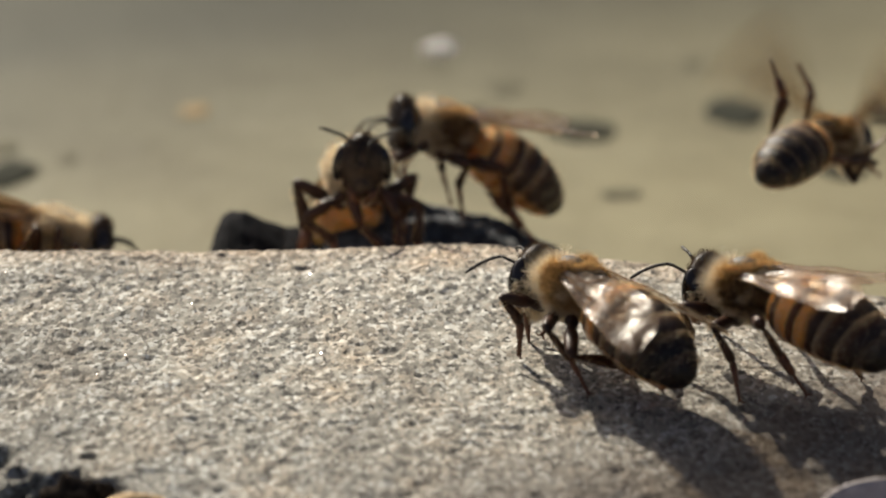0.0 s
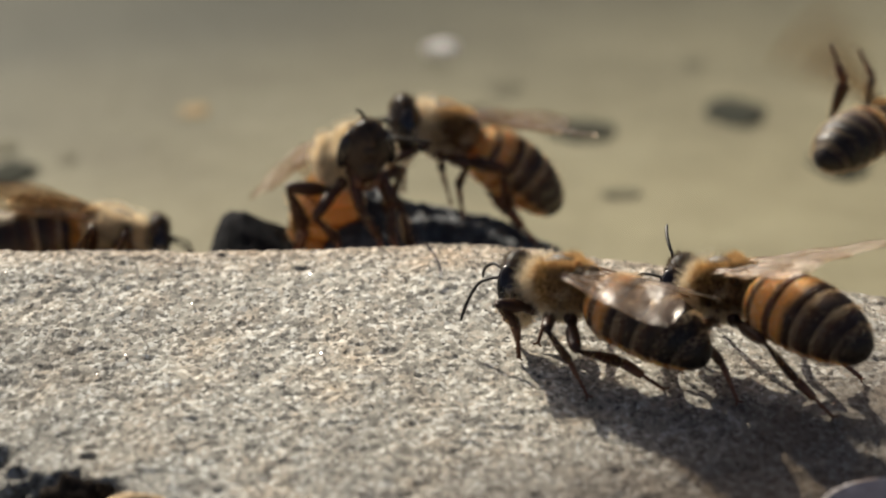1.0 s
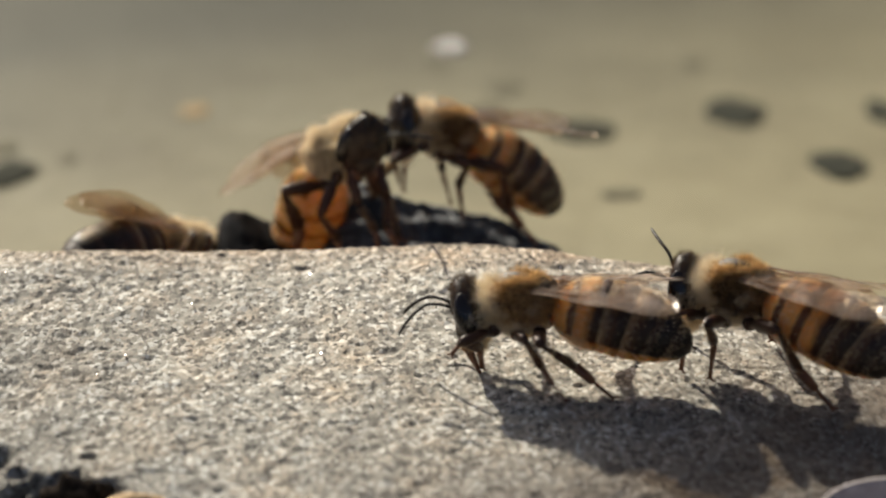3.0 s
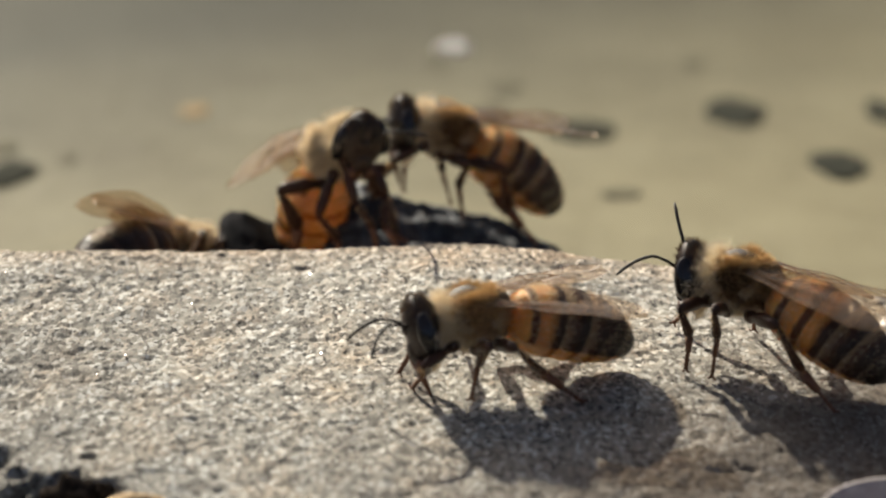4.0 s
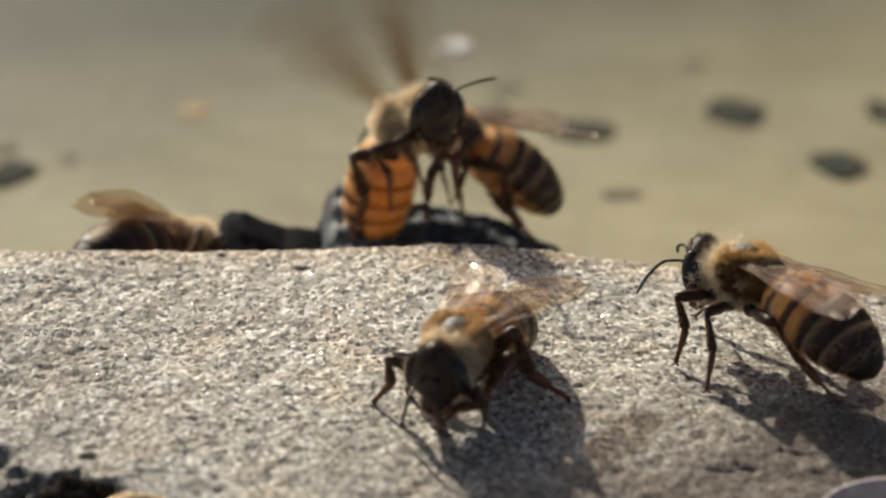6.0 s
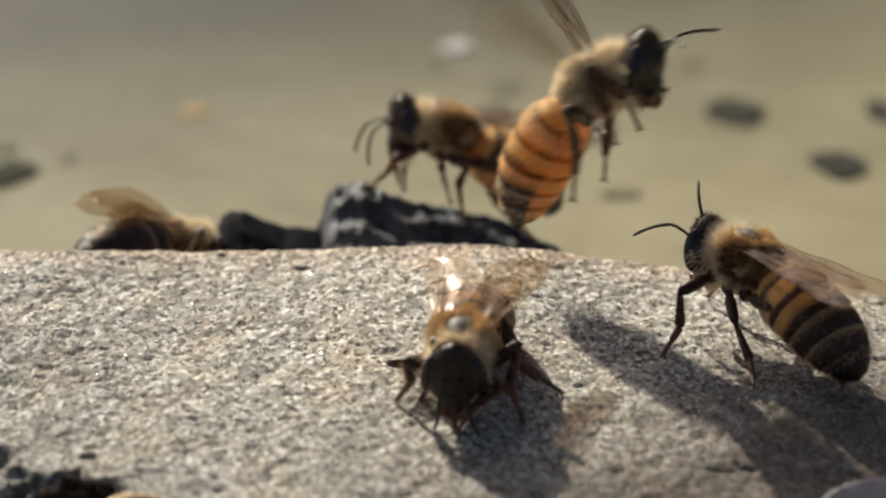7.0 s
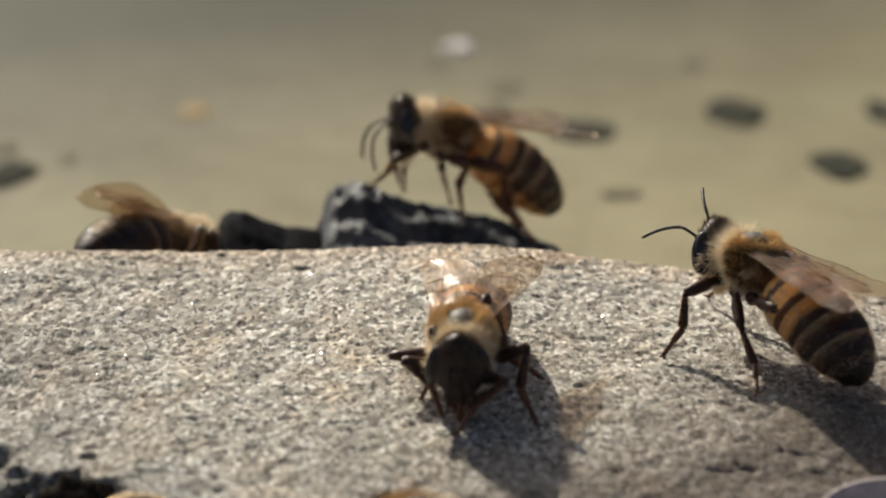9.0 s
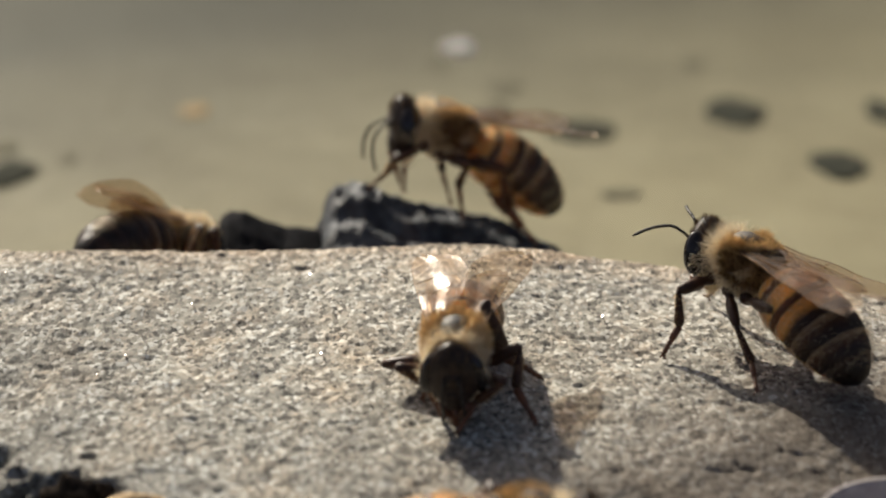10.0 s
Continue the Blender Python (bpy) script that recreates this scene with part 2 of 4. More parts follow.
STONE, WATER, MUD, SLATE = stone_material(), water_material(), mud_material(), slate_material()
BLACK = chitin("black_chitin", [(0.3, (0.012, 0.010, 0.009)), (0.7, (0.035, 0.028, 0.022))], 0.55, gloss=0.3)
BACK = chitin("grey_back_plate", [(0.3, (0.045, 0.042, 0.038)), (0.7, (0.11, 0.10, 0.088))], 0.58, 2.0, 0.5, gloss=0.35)
FACE = chitin("dark_face", [(0.3, (0.014, 0.009, 0.007)), (0.7, (0.046, 0.027, 0.018))], 0.42, 3.0, 0.5, gloss=0.3)
EYE_DARK = chitin("compound_eye", [(0.3, (0.010, 0.008, 0.008)), (0.7, (0.022, 0.016, 0.014))], 0.14, 1.0, 0.15)
LEG_DARK = chitin("dark_leg", [(0.3, (0.02, 0.009, 0.005)), (0.7, (0.062, 0.025, 0.012))], 0.42, gloss=0.3)
LEG_RED = chitin("red_brown_foot", [(0.3, (0.065, 0.024, 0.011)), (0.7, (0.15, 0.058, 0.026))], 0.4)
VEIN = chitin("wing_vein", [(0.3, (0.14, 0.075, 0.035)), (0.7, (0.26, 0.15, 0.07))], 0.6, gloss=0.1)
BELLY = belly_material()
BELLY_DARK = chitin("brown_belly", [(0.3, (0.10, 0.05, 0.02)), (0.7, (0.19, 0.10, 0.04))], 0.45, glow=0.5, reach=(1.5, 0.6, 0.2))
CLEAR_AMBER = banded("clear_amber_plate", (0.92, 0.68, 0.25), (0.22, 0.11, 0.035), 0.80, sheer=0.4, thin_share=0.5)
CLEAR_BAND = banded("clear_amber_plate_dark_band", (0.90, 0.66, 0.23), (0.06, 0.026, 0.013), 0.62, sheer=0.25, thin_share=0.5)
STERNITE = banded("amber_belly_plate", (0.96, 0.68, 0.26), (0.42, 0.22, 0.08), 0.80, 0.2, sheer=0.35, thin_share=0.55)
AMBER = banded("amber_plate", (0.90, 0.48, 0.14), (0.13, 0.05, 0.02), 0.84, 0.18)
AMBER_WIDE = banded("amber_plate_wide_band", (0.86, 0.43, 0.12), (0.045, 0.020, 0.011), 0.62, 0.22)
TAN_DARK = banded("dark_plate_tan_fringe", (0.075, 0.034, 0.018), (0.030, 0.016, 0.011), 0.66, 0.15, 0.42, (0.27, 0.19, 0.12))
TIP = banded("dark_tail_plate", (0.045, 0.023, 0.016), (0.016, 0.010, 0.008), 0.4, 0.2, 0.34)
UNDERFUR = chitin("dark_thorax", [(0.3, (0.035, 0.024, 0.014)), (0.7, (0.11, 0.075, 0.042))], 0.7, 1.2, gloss=0.15)
FUR = hair_material("golden_fur", (0.40, 0.28, 0.14), (0.95, 0.77, 0.49))
FUR_DARK = hair_material("brown_fur", (0.09, 0.058, 0.03), (0.30, 0.21, 0.12))
FUR_TAIL = hair_material("tail_fur", (0.60, 0.46, 0.30), (1.0, 0.92, 0.74))
FUR_BROWN = hair_material("thorax_side_fur", (0.05, 0.032, 0.018), (0.26, 0.17, 0.09))
FUR_PALE = hair_material("pale_fur", (0.82, 0.72, 0.54), (1.0, 0.96, 0.86))
WING = wing_material()


# ---- mesh helpers ----
def mesh_of(name, verts, faces, mat, smooth=True, band=None):
    me = bpy.data.meshes.new(name)
    me.from_pydata([tuple(c * MM for c in v) for v in verts], [], faces)
    me.materials.append(mat)
    if smooth:
        me.polygons.foreach_set("use_smooth", [True] * len(me.polygons))
    if band is not None:
        me.attributes.new("band", "FLOAT", "POINT").data.foreach_set("value", band)
    me.update()
    return me


def part(name, me, parent, m=None, label=""):
    ob = new(name, me)
    ob.parent = parent
    if m is not None:
        ob.matrix_basis = m
    return tagged(ob, label)


def at_mm(x, y, z, rx=0, ry=0, rz=0):
    return pose(x * MM, y * MM, z * MM, rx, ry, rz)


def loft(rings, n=14, closed=True):
    """Skin through rings of (centre, side vector, up vector)."""
    verts, faces = [], []
    for c, u, w in rings:
        for k in range(n):
            a = 2 * math.pi * k / n
            verts.append(Vector(c) + Vector(u) * math.cos(a) + Vector(w) * math.sin(a))
    for i in range(len(rings) - 1):
        for k in range(n):
            k2 = (k + 1) % n
            faces.append((i * n + k, i * n + k2, (i + 1) * n + k2, (i + 1) * n + k))
    if closed:
        faces.append(tuple(reversed(range(n))))
        faces.append(tuple(range((len(rings) - 1) * n, len(rings) * n)))
    return verts, faces


def tube(points, radii, n=8, flat=1.0):
    """Tapered tube along points; flat: thickness across the side against upwards."""
    pts = [Vector(p) for p in points]
    rings = []
    for i, p in enumerate(pts):
        d = (pts[min(i + 1, len(pts) - 1)] - pts[max(i - 1, 0)]).normalized()
        side = Vector((0, 1, 0)) if abs(d.y) < 0.9 else Vector((0, 0, 1))
        up = d.cross(side).normalized()
        side = up.cross(d).normalized()
        rings.append((p, side * radii[i] * flat, up * radii[i]))
    return loft(rings, n)


def ball(centre, radii, nu=24, nv=14, warp=None):
    verts, faces = [], []
    for j in range(nv + 1):
        b = math.pi * (j / nv - 0.5)
        for i in range(nu):
            a = 2 * math.pi * i / nu
            v = Vector((math.cos(b) * math.cos(a), math.cos(b) * math.sin(a), math.sin(b)))
            v = warp(v) if warp else v
            verts.append(Vector((centre[0] + v.x * radii[0], centre[1] + v.y * radii[1], centre[2] + v.z * radii[2])))
    for j in range(nv):
        for i in range(nu):
            i2 = (i + 1) % nu
            faces.append((j * nu + i, j * nu + i2, (j + 1) * nu + i2, (j + 1) * nu + i))
    return verts, faces


def joined(*pieces):
    verts, faces = [], []
    for v, f in pieces:
        o = len(verts)
        verts += list(v)
        faces += [tuple(i + o for i in q) for q in f]
    return verts, faces


def hairs(rng, spots, length, width=0.035, lean=(-0.5, 0, 0), wild=0.35):
    """Single hairs, each a slim three-sided spike on a spot (place, outward way, scale)."""
    verts, faces = [], []
    for p, nrm, s in spots:
        d = (Vector(nrm) + Vector(lean) + Vector((rng.gauss(0, wild), rng.gauss(0, wild), rng.gauss(0, wild)))).normalized()
        t = d.cross(Vector((rng.gauss(0, 1), rng.gauss(0, 1), rng.gauss(0, 1)))).normalized() * width
        t2 = d.cross(t)
        ln = length * s * rng.uniform(0.6, 1.15)
        o = len(verts)
        base = Vector(p) - d * 0.05
        verts += [base + t, base - t * 0.5 + t2 * 0.8, base - t * 0.5 - t2 * 0.8, base + d * ln]
        faces += [(o, o + 1, o + 3), (o + 1, o + 2, o + 3), (o + 2, o, o + 3)]
    return verts, faces


# ---- the stone's shape ----
SLOPE = math.tan(radians(10.0))


def ridge(x):
    """Where the crest runs, and how far it sags, at that x (mm)."""
    k = (np.maximum(x - 4.0, 0.0) / 23.0) ** 1.45
    return -4.0 * k, -1.25 * k


def stone_height(x, y):
    x, y = np.asarray(x, float), np.asarray(y, float)
    fall = np.maximum(0.62 * (x - 18.5) - 0.78 * (y + 19.5), 0.0)  # the low corner drops away
    return SLOPE * y + ridge(x)[1] * np.exp(np.minimum(y + 2.0, 0.0) / 22.0) - 0.18 * fall ** 2 / (fall + 2.5)


def lumps(x, y, size, seed):
    """Smooth random field with features of that size."""
    grid = np.random.RandomState(seed).rand(97, 97)
    u, v = np.asarray(x) / size + 31.7, np.asarray(y) / size + 17.3
    i, j = np.floor(u).astype(int), np.floor(v).astype(int)
    fu, fv = u - i, v - j
    fu, fv = fu * fu * (3 - 2 * fu), fv * fv * (3 - 2 * fv)
    i, j = i % 96, j % 96
    a = grid[i, j] * (1 - fu) + grid[i + 1, j] * fu
    b = grid[i, j + 1] * (1 - fu) + grid[i + 1, j + 1] * fu
    return a * (1 - fv) + b * fv - 0.5


def stone():
    xs = np.concatenate([np.linspace(-75, -30, 24), np.arange(-29.5, 29.5, 0.135), np.linspace(30, 75, 24)])
    fore = np.concatenate([np.linspace(-130, -36, 36), np.arange(-35.5, 0.0, 0.135)])
    back = [(0.0, 0.0), (0.15, 0.06), (0.35, 0.2), (0.55, 0.42), (0.75, 0.75), (0.95, 1.2), (1.2, 2.0), (1.5, 3.2), (2.0, 5.5), (2.8, 9.0), (4.0, 14.0)]
    rows = [(t, 0.0) for t in fore] + back
    x = np.tile(xs, (len(rows), 1))
    t = np.array([r[0] for r in rows])[:, None] + 0 * x
    drop = np.array([r[1] for r in rows])[:, None] + 0 * x
    ry, _ = ridge(x)
    y = t + ry + lumps(x, 0 * x, 5.0, 5) * 0.8 + lumps(x, 0 * x, 1.3, 6) * 0.35
    z = stone_height(x, y) - drop
    keep = np.where(t < 0, 1.0, np.exp(-np.maximum(t, 0)))
    grit = lumps(x, y, 9.0, 1) * 0.5 + lumps(x, y, 3.1, 2) * 0.2 + lumps(x, y, 1.05, 3) * 0.10 + lumps(x, y * 0.8, 0.45, 4) * 0.10 + lumps(x + 40, y * 0.8, 0.27, 9) * 0.085
    # short cracks and pores
    grit = grit - 0.10 * np.clip(lumps(x * 0.4, y * 1.3, 0.7, 10) - 0.29, 0, 0.12) / 0.12 - 0.09 * np.clip(lumps(x, y, 0.36, 11) - 0.35, 0, 0.1) / 0.1
    # thin broken layers that run along the slab
    beds = np.clip(lumps(x * 0.3, y, 0.38, 12) - 0.2, 0, 0.2) / 0.2 * np.clip(lumps(x, y, 7.0, 13), 0, 0.25) / 0.25
    z = z + keep * (grit - 0.11 * beds)
    # a broken-out pit and rougher chipped front
    for px, py, r, deep in PITS:
        d = np.sqrt(((x - px) / r[0]) ** 2 + ((y - py) / r[1]) ** 2) + lumps(x, y, 0.8, 8) * 0.5
        z = z - deep * np.clip(2.6 - 2.6 * d, 0, 1)
    verts = np.stack([x, y, z], -1).reshape(-1, 3).tolist()
    w = len(xs)
    faces = [(j * w + i, j * w + i + 1, (j + 1) * w + i + 1, (j + 1) * w + i) for j in range(len(rows) - 1) for i in range(w - 1)]
    o = len(verts)
    rim = [i for i in range(w)]
    # closed underside
    verts += [(xs[0], -130, -40), (xs[-1], -130, -40), (xs[-1], 4, -40), (xs[0], 4, -40)]
    faces += [(o, o + 3, o + 2, o + 1), (*reversed(rim), o, o + 1)]
    faces += [(*[j * w for j in range(len(rows))], o + 3, o), (*[j * w + w - 1 for j in reversed(range(len(rows)))], o + 1, o + 2)]
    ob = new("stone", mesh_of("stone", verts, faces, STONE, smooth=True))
    return tagged(ob, "gritty grey and tan sandstone slab at the water's edge", "stone")


PITS = [(-20.0, -28.6, (2.6, 2.3), 2.6), (-23.9, -24.6, (1.1, 1.5), 0.9), (-17.4, -28.2, (0.9, 1.2), 1.6), (-22.2, -26.2, (0.7, 0.8), 0.5), (-18.6, -24.9, (0.6, 0.5), 0.4)]
stone()

# ---- puddle ----
WATER_Z = -6.5


def sheet(name, z, half, mat):
    n = 60
    c = np.sign(np.linspace(-1, 1, n)) * np.abs(np.linspace(-1, 1, n)) ** 4 * half
    verts = [(a, b, z) for b in c for a in c]
    faces = [(j * n + i, j * n + i + 1, (j + 1) * n + i + 1, (j + 1) * n + i) for j in range(n - 1) for i in range(n - 1)]
    return new(name, mesh_of(name, verts, faces, mat))


def unseen_bank():
    """Unseen earth bank added on the far side, whose shaded face the water mirrors."""
    n = 90
    xs = np.linspace(-2600, 2600, n)
    prof = [(620, -40), (650, 30), (690, 140), (740, 240), (830, 320), (1000, 370), (1500, 330), (2600, -40)]
    verts = [(x, y + 40 * noise.noise(Vector((x * 0.004, y * 0.01, 0))), z * (1 + 0.25 * noise.noise(Vector((x * 0.003, 3.0, y * 0.01))))) for y, z in prof for x in xs]
    faces = [(j * n + i, j * n + i + 1, (j + 1) * n + i + 1, (j + 1) * n + i) for j in range(len(prof) - 1) for i in range(n - 1)]
    mat, tree, bsdf = material("bank_earth", 0.95)
    c = ramp(tree, grain(tree, 0.02, 6, 0.7), [(0.35, (0.10, 0.085, 0.05)), (0.65, (0.24, 0.21, 0.13))])
    # colour darkened towards one end so that the water's reflection dims there
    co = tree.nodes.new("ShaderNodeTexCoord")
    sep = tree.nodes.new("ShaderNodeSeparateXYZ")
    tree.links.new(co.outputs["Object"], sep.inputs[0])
    darkening = tree.nodes.new("ShaderNodeMapRange")
    darkening.inputs[1].default_value, darkening.inputs[2].default_value = -0.05, -0.18
    tree.links.new(sep.outputs["X"], darkening.inputs[0])
    c = mixed(tree, darkening.outputs[0], c, mixed(tree, 1.0, c, (0.08, 0.08, 0.08), "MULTIPLY"))
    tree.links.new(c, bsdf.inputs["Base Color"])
    return tagged(new("bank", mesh_of("bank", verts, faces, mat)), "unseen low bank of brown earth, added to darken the water's reflection", "bank", kind="structure")


unseen_bank()
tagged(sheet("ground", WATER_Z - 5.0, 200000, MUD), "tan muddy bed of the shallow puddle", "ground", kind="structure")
tagged(sheet("water", WATER_Z, 9000, WATER), "clear shallow standing water over mud", "water", kind="structure").visible_shadow = False


# ---- honey bees ----
HIPS = {"front": (1.25, 0.85, -1.35), "mid": (0.1, 1.0, -1.5), "hind": (-1.15, 0.95, -1.4)}
FEET = {"front": (4.3, 2.5), "mid": (0.3, 4.4), "hind": (-4.8, 3.6)}
BONES = {"front": (2.5, 1.9, 2.0), "mid": (2.7, 2.2, 2.3), "hind": (3.1, 3.0, 2.9)}
FLARE = radians(38)
MESHES = {}


def tail_line(s):
    """Middle line of the abdomen at s mm from its root: place and way."""
    a = radians(4 + 30 * (s / 7.6) ** 1.3)
    k = s / 7.6
    return Vector((-s * (1 - 0.045 * k * k), 0, -s * 0.235 * k ** 1.1)), Vector((-math.cos(a), 0, -math.sin(a)))


def tail_radius(s):
    k = min(max(s / 7.6, 0), 1)
    return float(np.interp(k, [0, .04, .1, .2, .35, .5, .62, .74, .84, .92, .97, 1], [.8, 1.2, 1.62, 1.93, 2.08, 2.09, 2.00, 1.78, 1.46, 1.07, .72, .25]))


def tail_ring(s, r):
    c, d = tail_line(s)
    up = Vector((-d.z, 0, d.x)) * -1 if d.x > 0 else Vector((d.z, 0, -d.x))
    return c, Vector((0, 1, 0)) * r * 1.03, up.normalized() * r * 0.93


def arched(rings, n, low=-30, span=240):
    """Plates that cover part of the way round: by default the back and the sides, open below."""
    verts, faces = [], []
    for c, u, w in rings:
        for k in range(n + 1):
            a = radians(low + span * k / n)
            verts.append(c + u * math.cos(a) + w * math.sin(a))
    for i in range(len(rings) - 1):
        for k in range(n):
            o = i * (n + 1) + k
            faces.append((o, o + 1, o + n + 2, o + n + 1))
    return verts, faces


def bee_meshes():
    rng = random.Random(7)
    M = MESHES

    def thorax_warp(v):
        return Vector((v.x * (1 - 0.10 * max(-v.z, 0)), v.y * (1 - 0.10 * abs(v.x)), v.z * (1.0 - 0.16 * abs(v.x))))

    M["thorax"] = mesh_of("thorax", *joined(ball((0, 0, 0), (1.86, 1.64, 1.56), 28, 18, thorax_warp), ball((-1.25, 0, 0.75), (0.75, 1.15, 0.65), 18, 10), ball((-1.7, 0, -0.35), (0.6, 0.8, 0.9), 14, 8), tube([(1.6, 0, -0.3), (2.3, 0, -0.4)], [0.75, 0.6])), UNDERFUR)
    M["scutum"] = mesh_of("scutum", *ball((0.30, 0, 0.36), (1.32, 1.12, 1.26), 26, 16), BACK)
    fur = {"top": [], "side": [], "pale": []}
    for _ in range(24000):
        v = Vector((rng.gauss(0, 1), rng.gauss(0, 1), rng.gauss(0, 1))).normalized()
        bald = math.hypot((v.x - 0.22) * 0.9, v.y) < 0.48 and v.z > 0
        if bald and rng.random() < 0.88:
            continue
        p = thorax_warp(v)
        p = Vector((p.x * 1.9, p.y * 1.68, p.z * 1.6))
        q = v + Vector((rng.gauss(0, 0.12), rng.gauss(0, 0.12), rng.gauss(0, 0.12)))
        tuft = noise.noise(v * 2.7 + Vector((5, 2, 9)))
        long = 0.75 + 0.7 * max(0.0, min(1.0, 0.5 + 1.2 * tuft))
        if q.x > 0.72 or q.z < -0.62:
            fur["pale"].append((p, v, 1.15 * long if q.x > 0.72 else 0.85))
        elif q.z > 0.34 or (q.x < -0.72 and q.z > -0.1):
            if tuft < -0.05 and rng.random() < 0.45:
                fur["side"].append((p, v, 0.7))
            else:
                fur["top"].append((p, v, 0.5 if bald else long))
        elif tuft > 0.2 or q.x > 0.5:
            fur["pale" if rng.random() < 0.5 else "top"].append((p, v, 0.8))
        elif rng.random() < 0.75:
            fur["side" if rng.random() < 0.5 else "top"].append((p, v, 0.75))
    M["thorax_fur"] = mesh_of("fur", *hairs(rng, fur["top"], 0.52, 0.015, (-0.5, 0, 0.1), 0.5), FUR, False)
    # back and side fur in a paler colour, standing in for sunlight on it
    M["thorax_fur_sunlit"] = mesh_of("fur", *hairs(rng, fur["top"] + fur["side"], 0.66, 0.016, (-0.5, 0, 0.1), 0.5), FUR_PALE, False)
    M["side_fur_gold"] = mesh_of("side_fur", *hairs(rng, fur["side"], 0.6, 0.016, (-0.3, 0, 0.0), 0.45), FUR, False)
    M["side_fur"] = mesh_of("side_fur", *hairs(rng, fur["side"], 0.6, 0.016, (-0.3, 0, 0.0), 0.45), FUR_BROWN, False)
    M["breast_fur"] = mesh_of("breast_fur", *hairs(rng, fur["pale"], 0.78, 0.015, (-0.05, 0, 0.0), 0.5), FUR_PALE, False)

    # head: heart-shaped face, origin at the neck
    def head_warp(v):
        k = 1.0 if v.z > -0.05 else 1.0 + 0.58 * (v.z + 0.05)
        return Vector((v.x * (0.9 + 0.1 * v.z) + (0.12 if v.z < -0.3 else 0), v.y * k, v.z * (1.0 + 0.14 * (1 - abs(v.y))) - 0.06 * v.y * v.y))

    hc = (0.75, 0, -0.35)
    M["head"] = mesh_of("head", *joined(ball(hc, (1.05, 1.60, 1.82), 26, 18, head_warp), ball((1.35, 0, -1.25), (0.5, 0.72, 0.75), 14, 10), ball((1.55, 0, 0.05), (0.28, 0.42, 0.4), 12, 8)), FACE)
    spots, face, cheek = [], [], []
    for _ in range(5200):
        v = Vector((rng.gauss(0, 1), rng.gauss(0, 1), rng.gauss(0, 1))).normalized()
        p = head_warp(v)
        p = Vector((hc[0] + p.x * 1.05, p.y * 1.60, hc[2] + p.z * 1.82))
        if v.x < -0.12 and v.z < 0.2:
            cheek.append((p, v, 1.0))
        elif abs(v.y) > 0.72 and abs(v.x) < 0.75 and v.z > -0.6:
            continue
        elif v.x > 0.3 and v.z < 0.55:
            if rng.random() < 0.10:
                face.append((p, v, 0.6))
        elif rng.random() < (0.5 if v.z > 0.1 else 0.2):
            spots.append((p, v, 1.0))
    M["head_fur"] = mesh_of("head_fur", *hairs(rng, spots, 0.36, 0.016, (0.1, 0, 0.2)), FUR_DARK, False)
    M["cheek_fur"] = mesh_of("cheek_fur", *hairs(rng, cheek, 0.62, 0.018, (0.25, 0, 0.0), 0.4), FUR_PALE, False)
    M["face_fur"] = mesh_of("face_fur", *hairs(rng, face, 0.38, 0.013, (0, 0, -0.5)), FUR_DARK, False)
    for name, k in (("eye_l", 1), ("eye_r", -1)):
        v, f = ball((0, 0, 0), (0.64, 0.46, 1.2), 20, 14)
        turn = Matrix.Rotation(radians(11 * k), 3, "X") @ Matrix.Rotation(radians(28 * k), 3, "Z")
        M[name] = mesh_of("eye", [turn @ p + Vector((0.80, 1.22 * k, -0.1)) for p in v], f, EYE_DARK)
        M["jaw" + name[3:]] = mesh_of("mandible", *tube([(1.35, 0.62 * k, -1.55), (1.5, 0.55 * k, -2.0), (1.55, 0.12 * k, -2.4)], [0.26, 0.24, 0.1], 8), LEG_RED)
        M["feeler" + name[3:]] = mesh_of("antenna", *joined(tube([(0, 0, 0), (0.45, 0, 0.42), (0.95, 0, 0.72), (1.2, 0, 0.80)], [0.11, 0.085, 0.085, 0.10], 7), tube([(1.2, 0, 0.80)] + [(1.2 + 0.205 * i, 0.006 * i * i * k, 0.80 - 0.006 * i * i) for i in range(1, 11)], [0.09] + [0.10 if i % 2 else 0.09 for i in range(9)] + [0.05], 7)), BLACK)
    M["tongue"] = mesh_of("tongue", *tube([(1.35, 0, -1.9), (1.42, 0, -2.5), (1.3, 0, -3.2), (1.15, 0, -4.0)], [0.32, 0.24, 0.15, 0.06], 8), LEG_RED)
    M["ocelli"] = mesh_of("ocellus", *joined(*[ball(c, (0.15, 0.15, 0.15), 8, 6) for c in ((1.0, 0, 1.42), (0.75, 0.33, 1.47), (0.75, -0.33, 1.47))]), EYE_DARK)

    # abdomen: core with six overlapping plates
    core = [tail_ring(s, tail_radius(s) * (0.91 + 0.045 * ((s / 1.25) % 1.0) ** 0.6)) for s in np.linspace(0.0, 7.5, 49)]
    stalk = [(Vector((0.55, 0, 0.1)), Vector((0, 0.45, 0)), Vector((0, 0, 0.45)))]
    for kind, mat in (("orange", BELLY), ("amber", BELLY), ("dark", BELLY_DARK), ("black", BELLY_DARK), ("brown", BELLY)):
        M["core_" + kind] = mesh_of("abdomen", *loft(stalk + core, 20), mat)
    ends = [0.0, 1.25, 2.65, 4.0, 5.2, 6.3, 7.6]
    for i in range(6):
        s0, s1 = ends[i] - 0.15, ends[i + 1] + 0.1
        rings, band = [], []
        steps = 9
        for j in range(steps + 1):
            k = j / steps
            s = max(s0 + (s1 - s0) * k, 0.02)
            lip = 0.975 + 0.055 * math.sin(k * 1.7) - (0.05 if j == steps and i < 5 else 0)
            r = tail_radius(min(s, 7.58)) * lip if not (i == 5 and j == steps) else 0.05
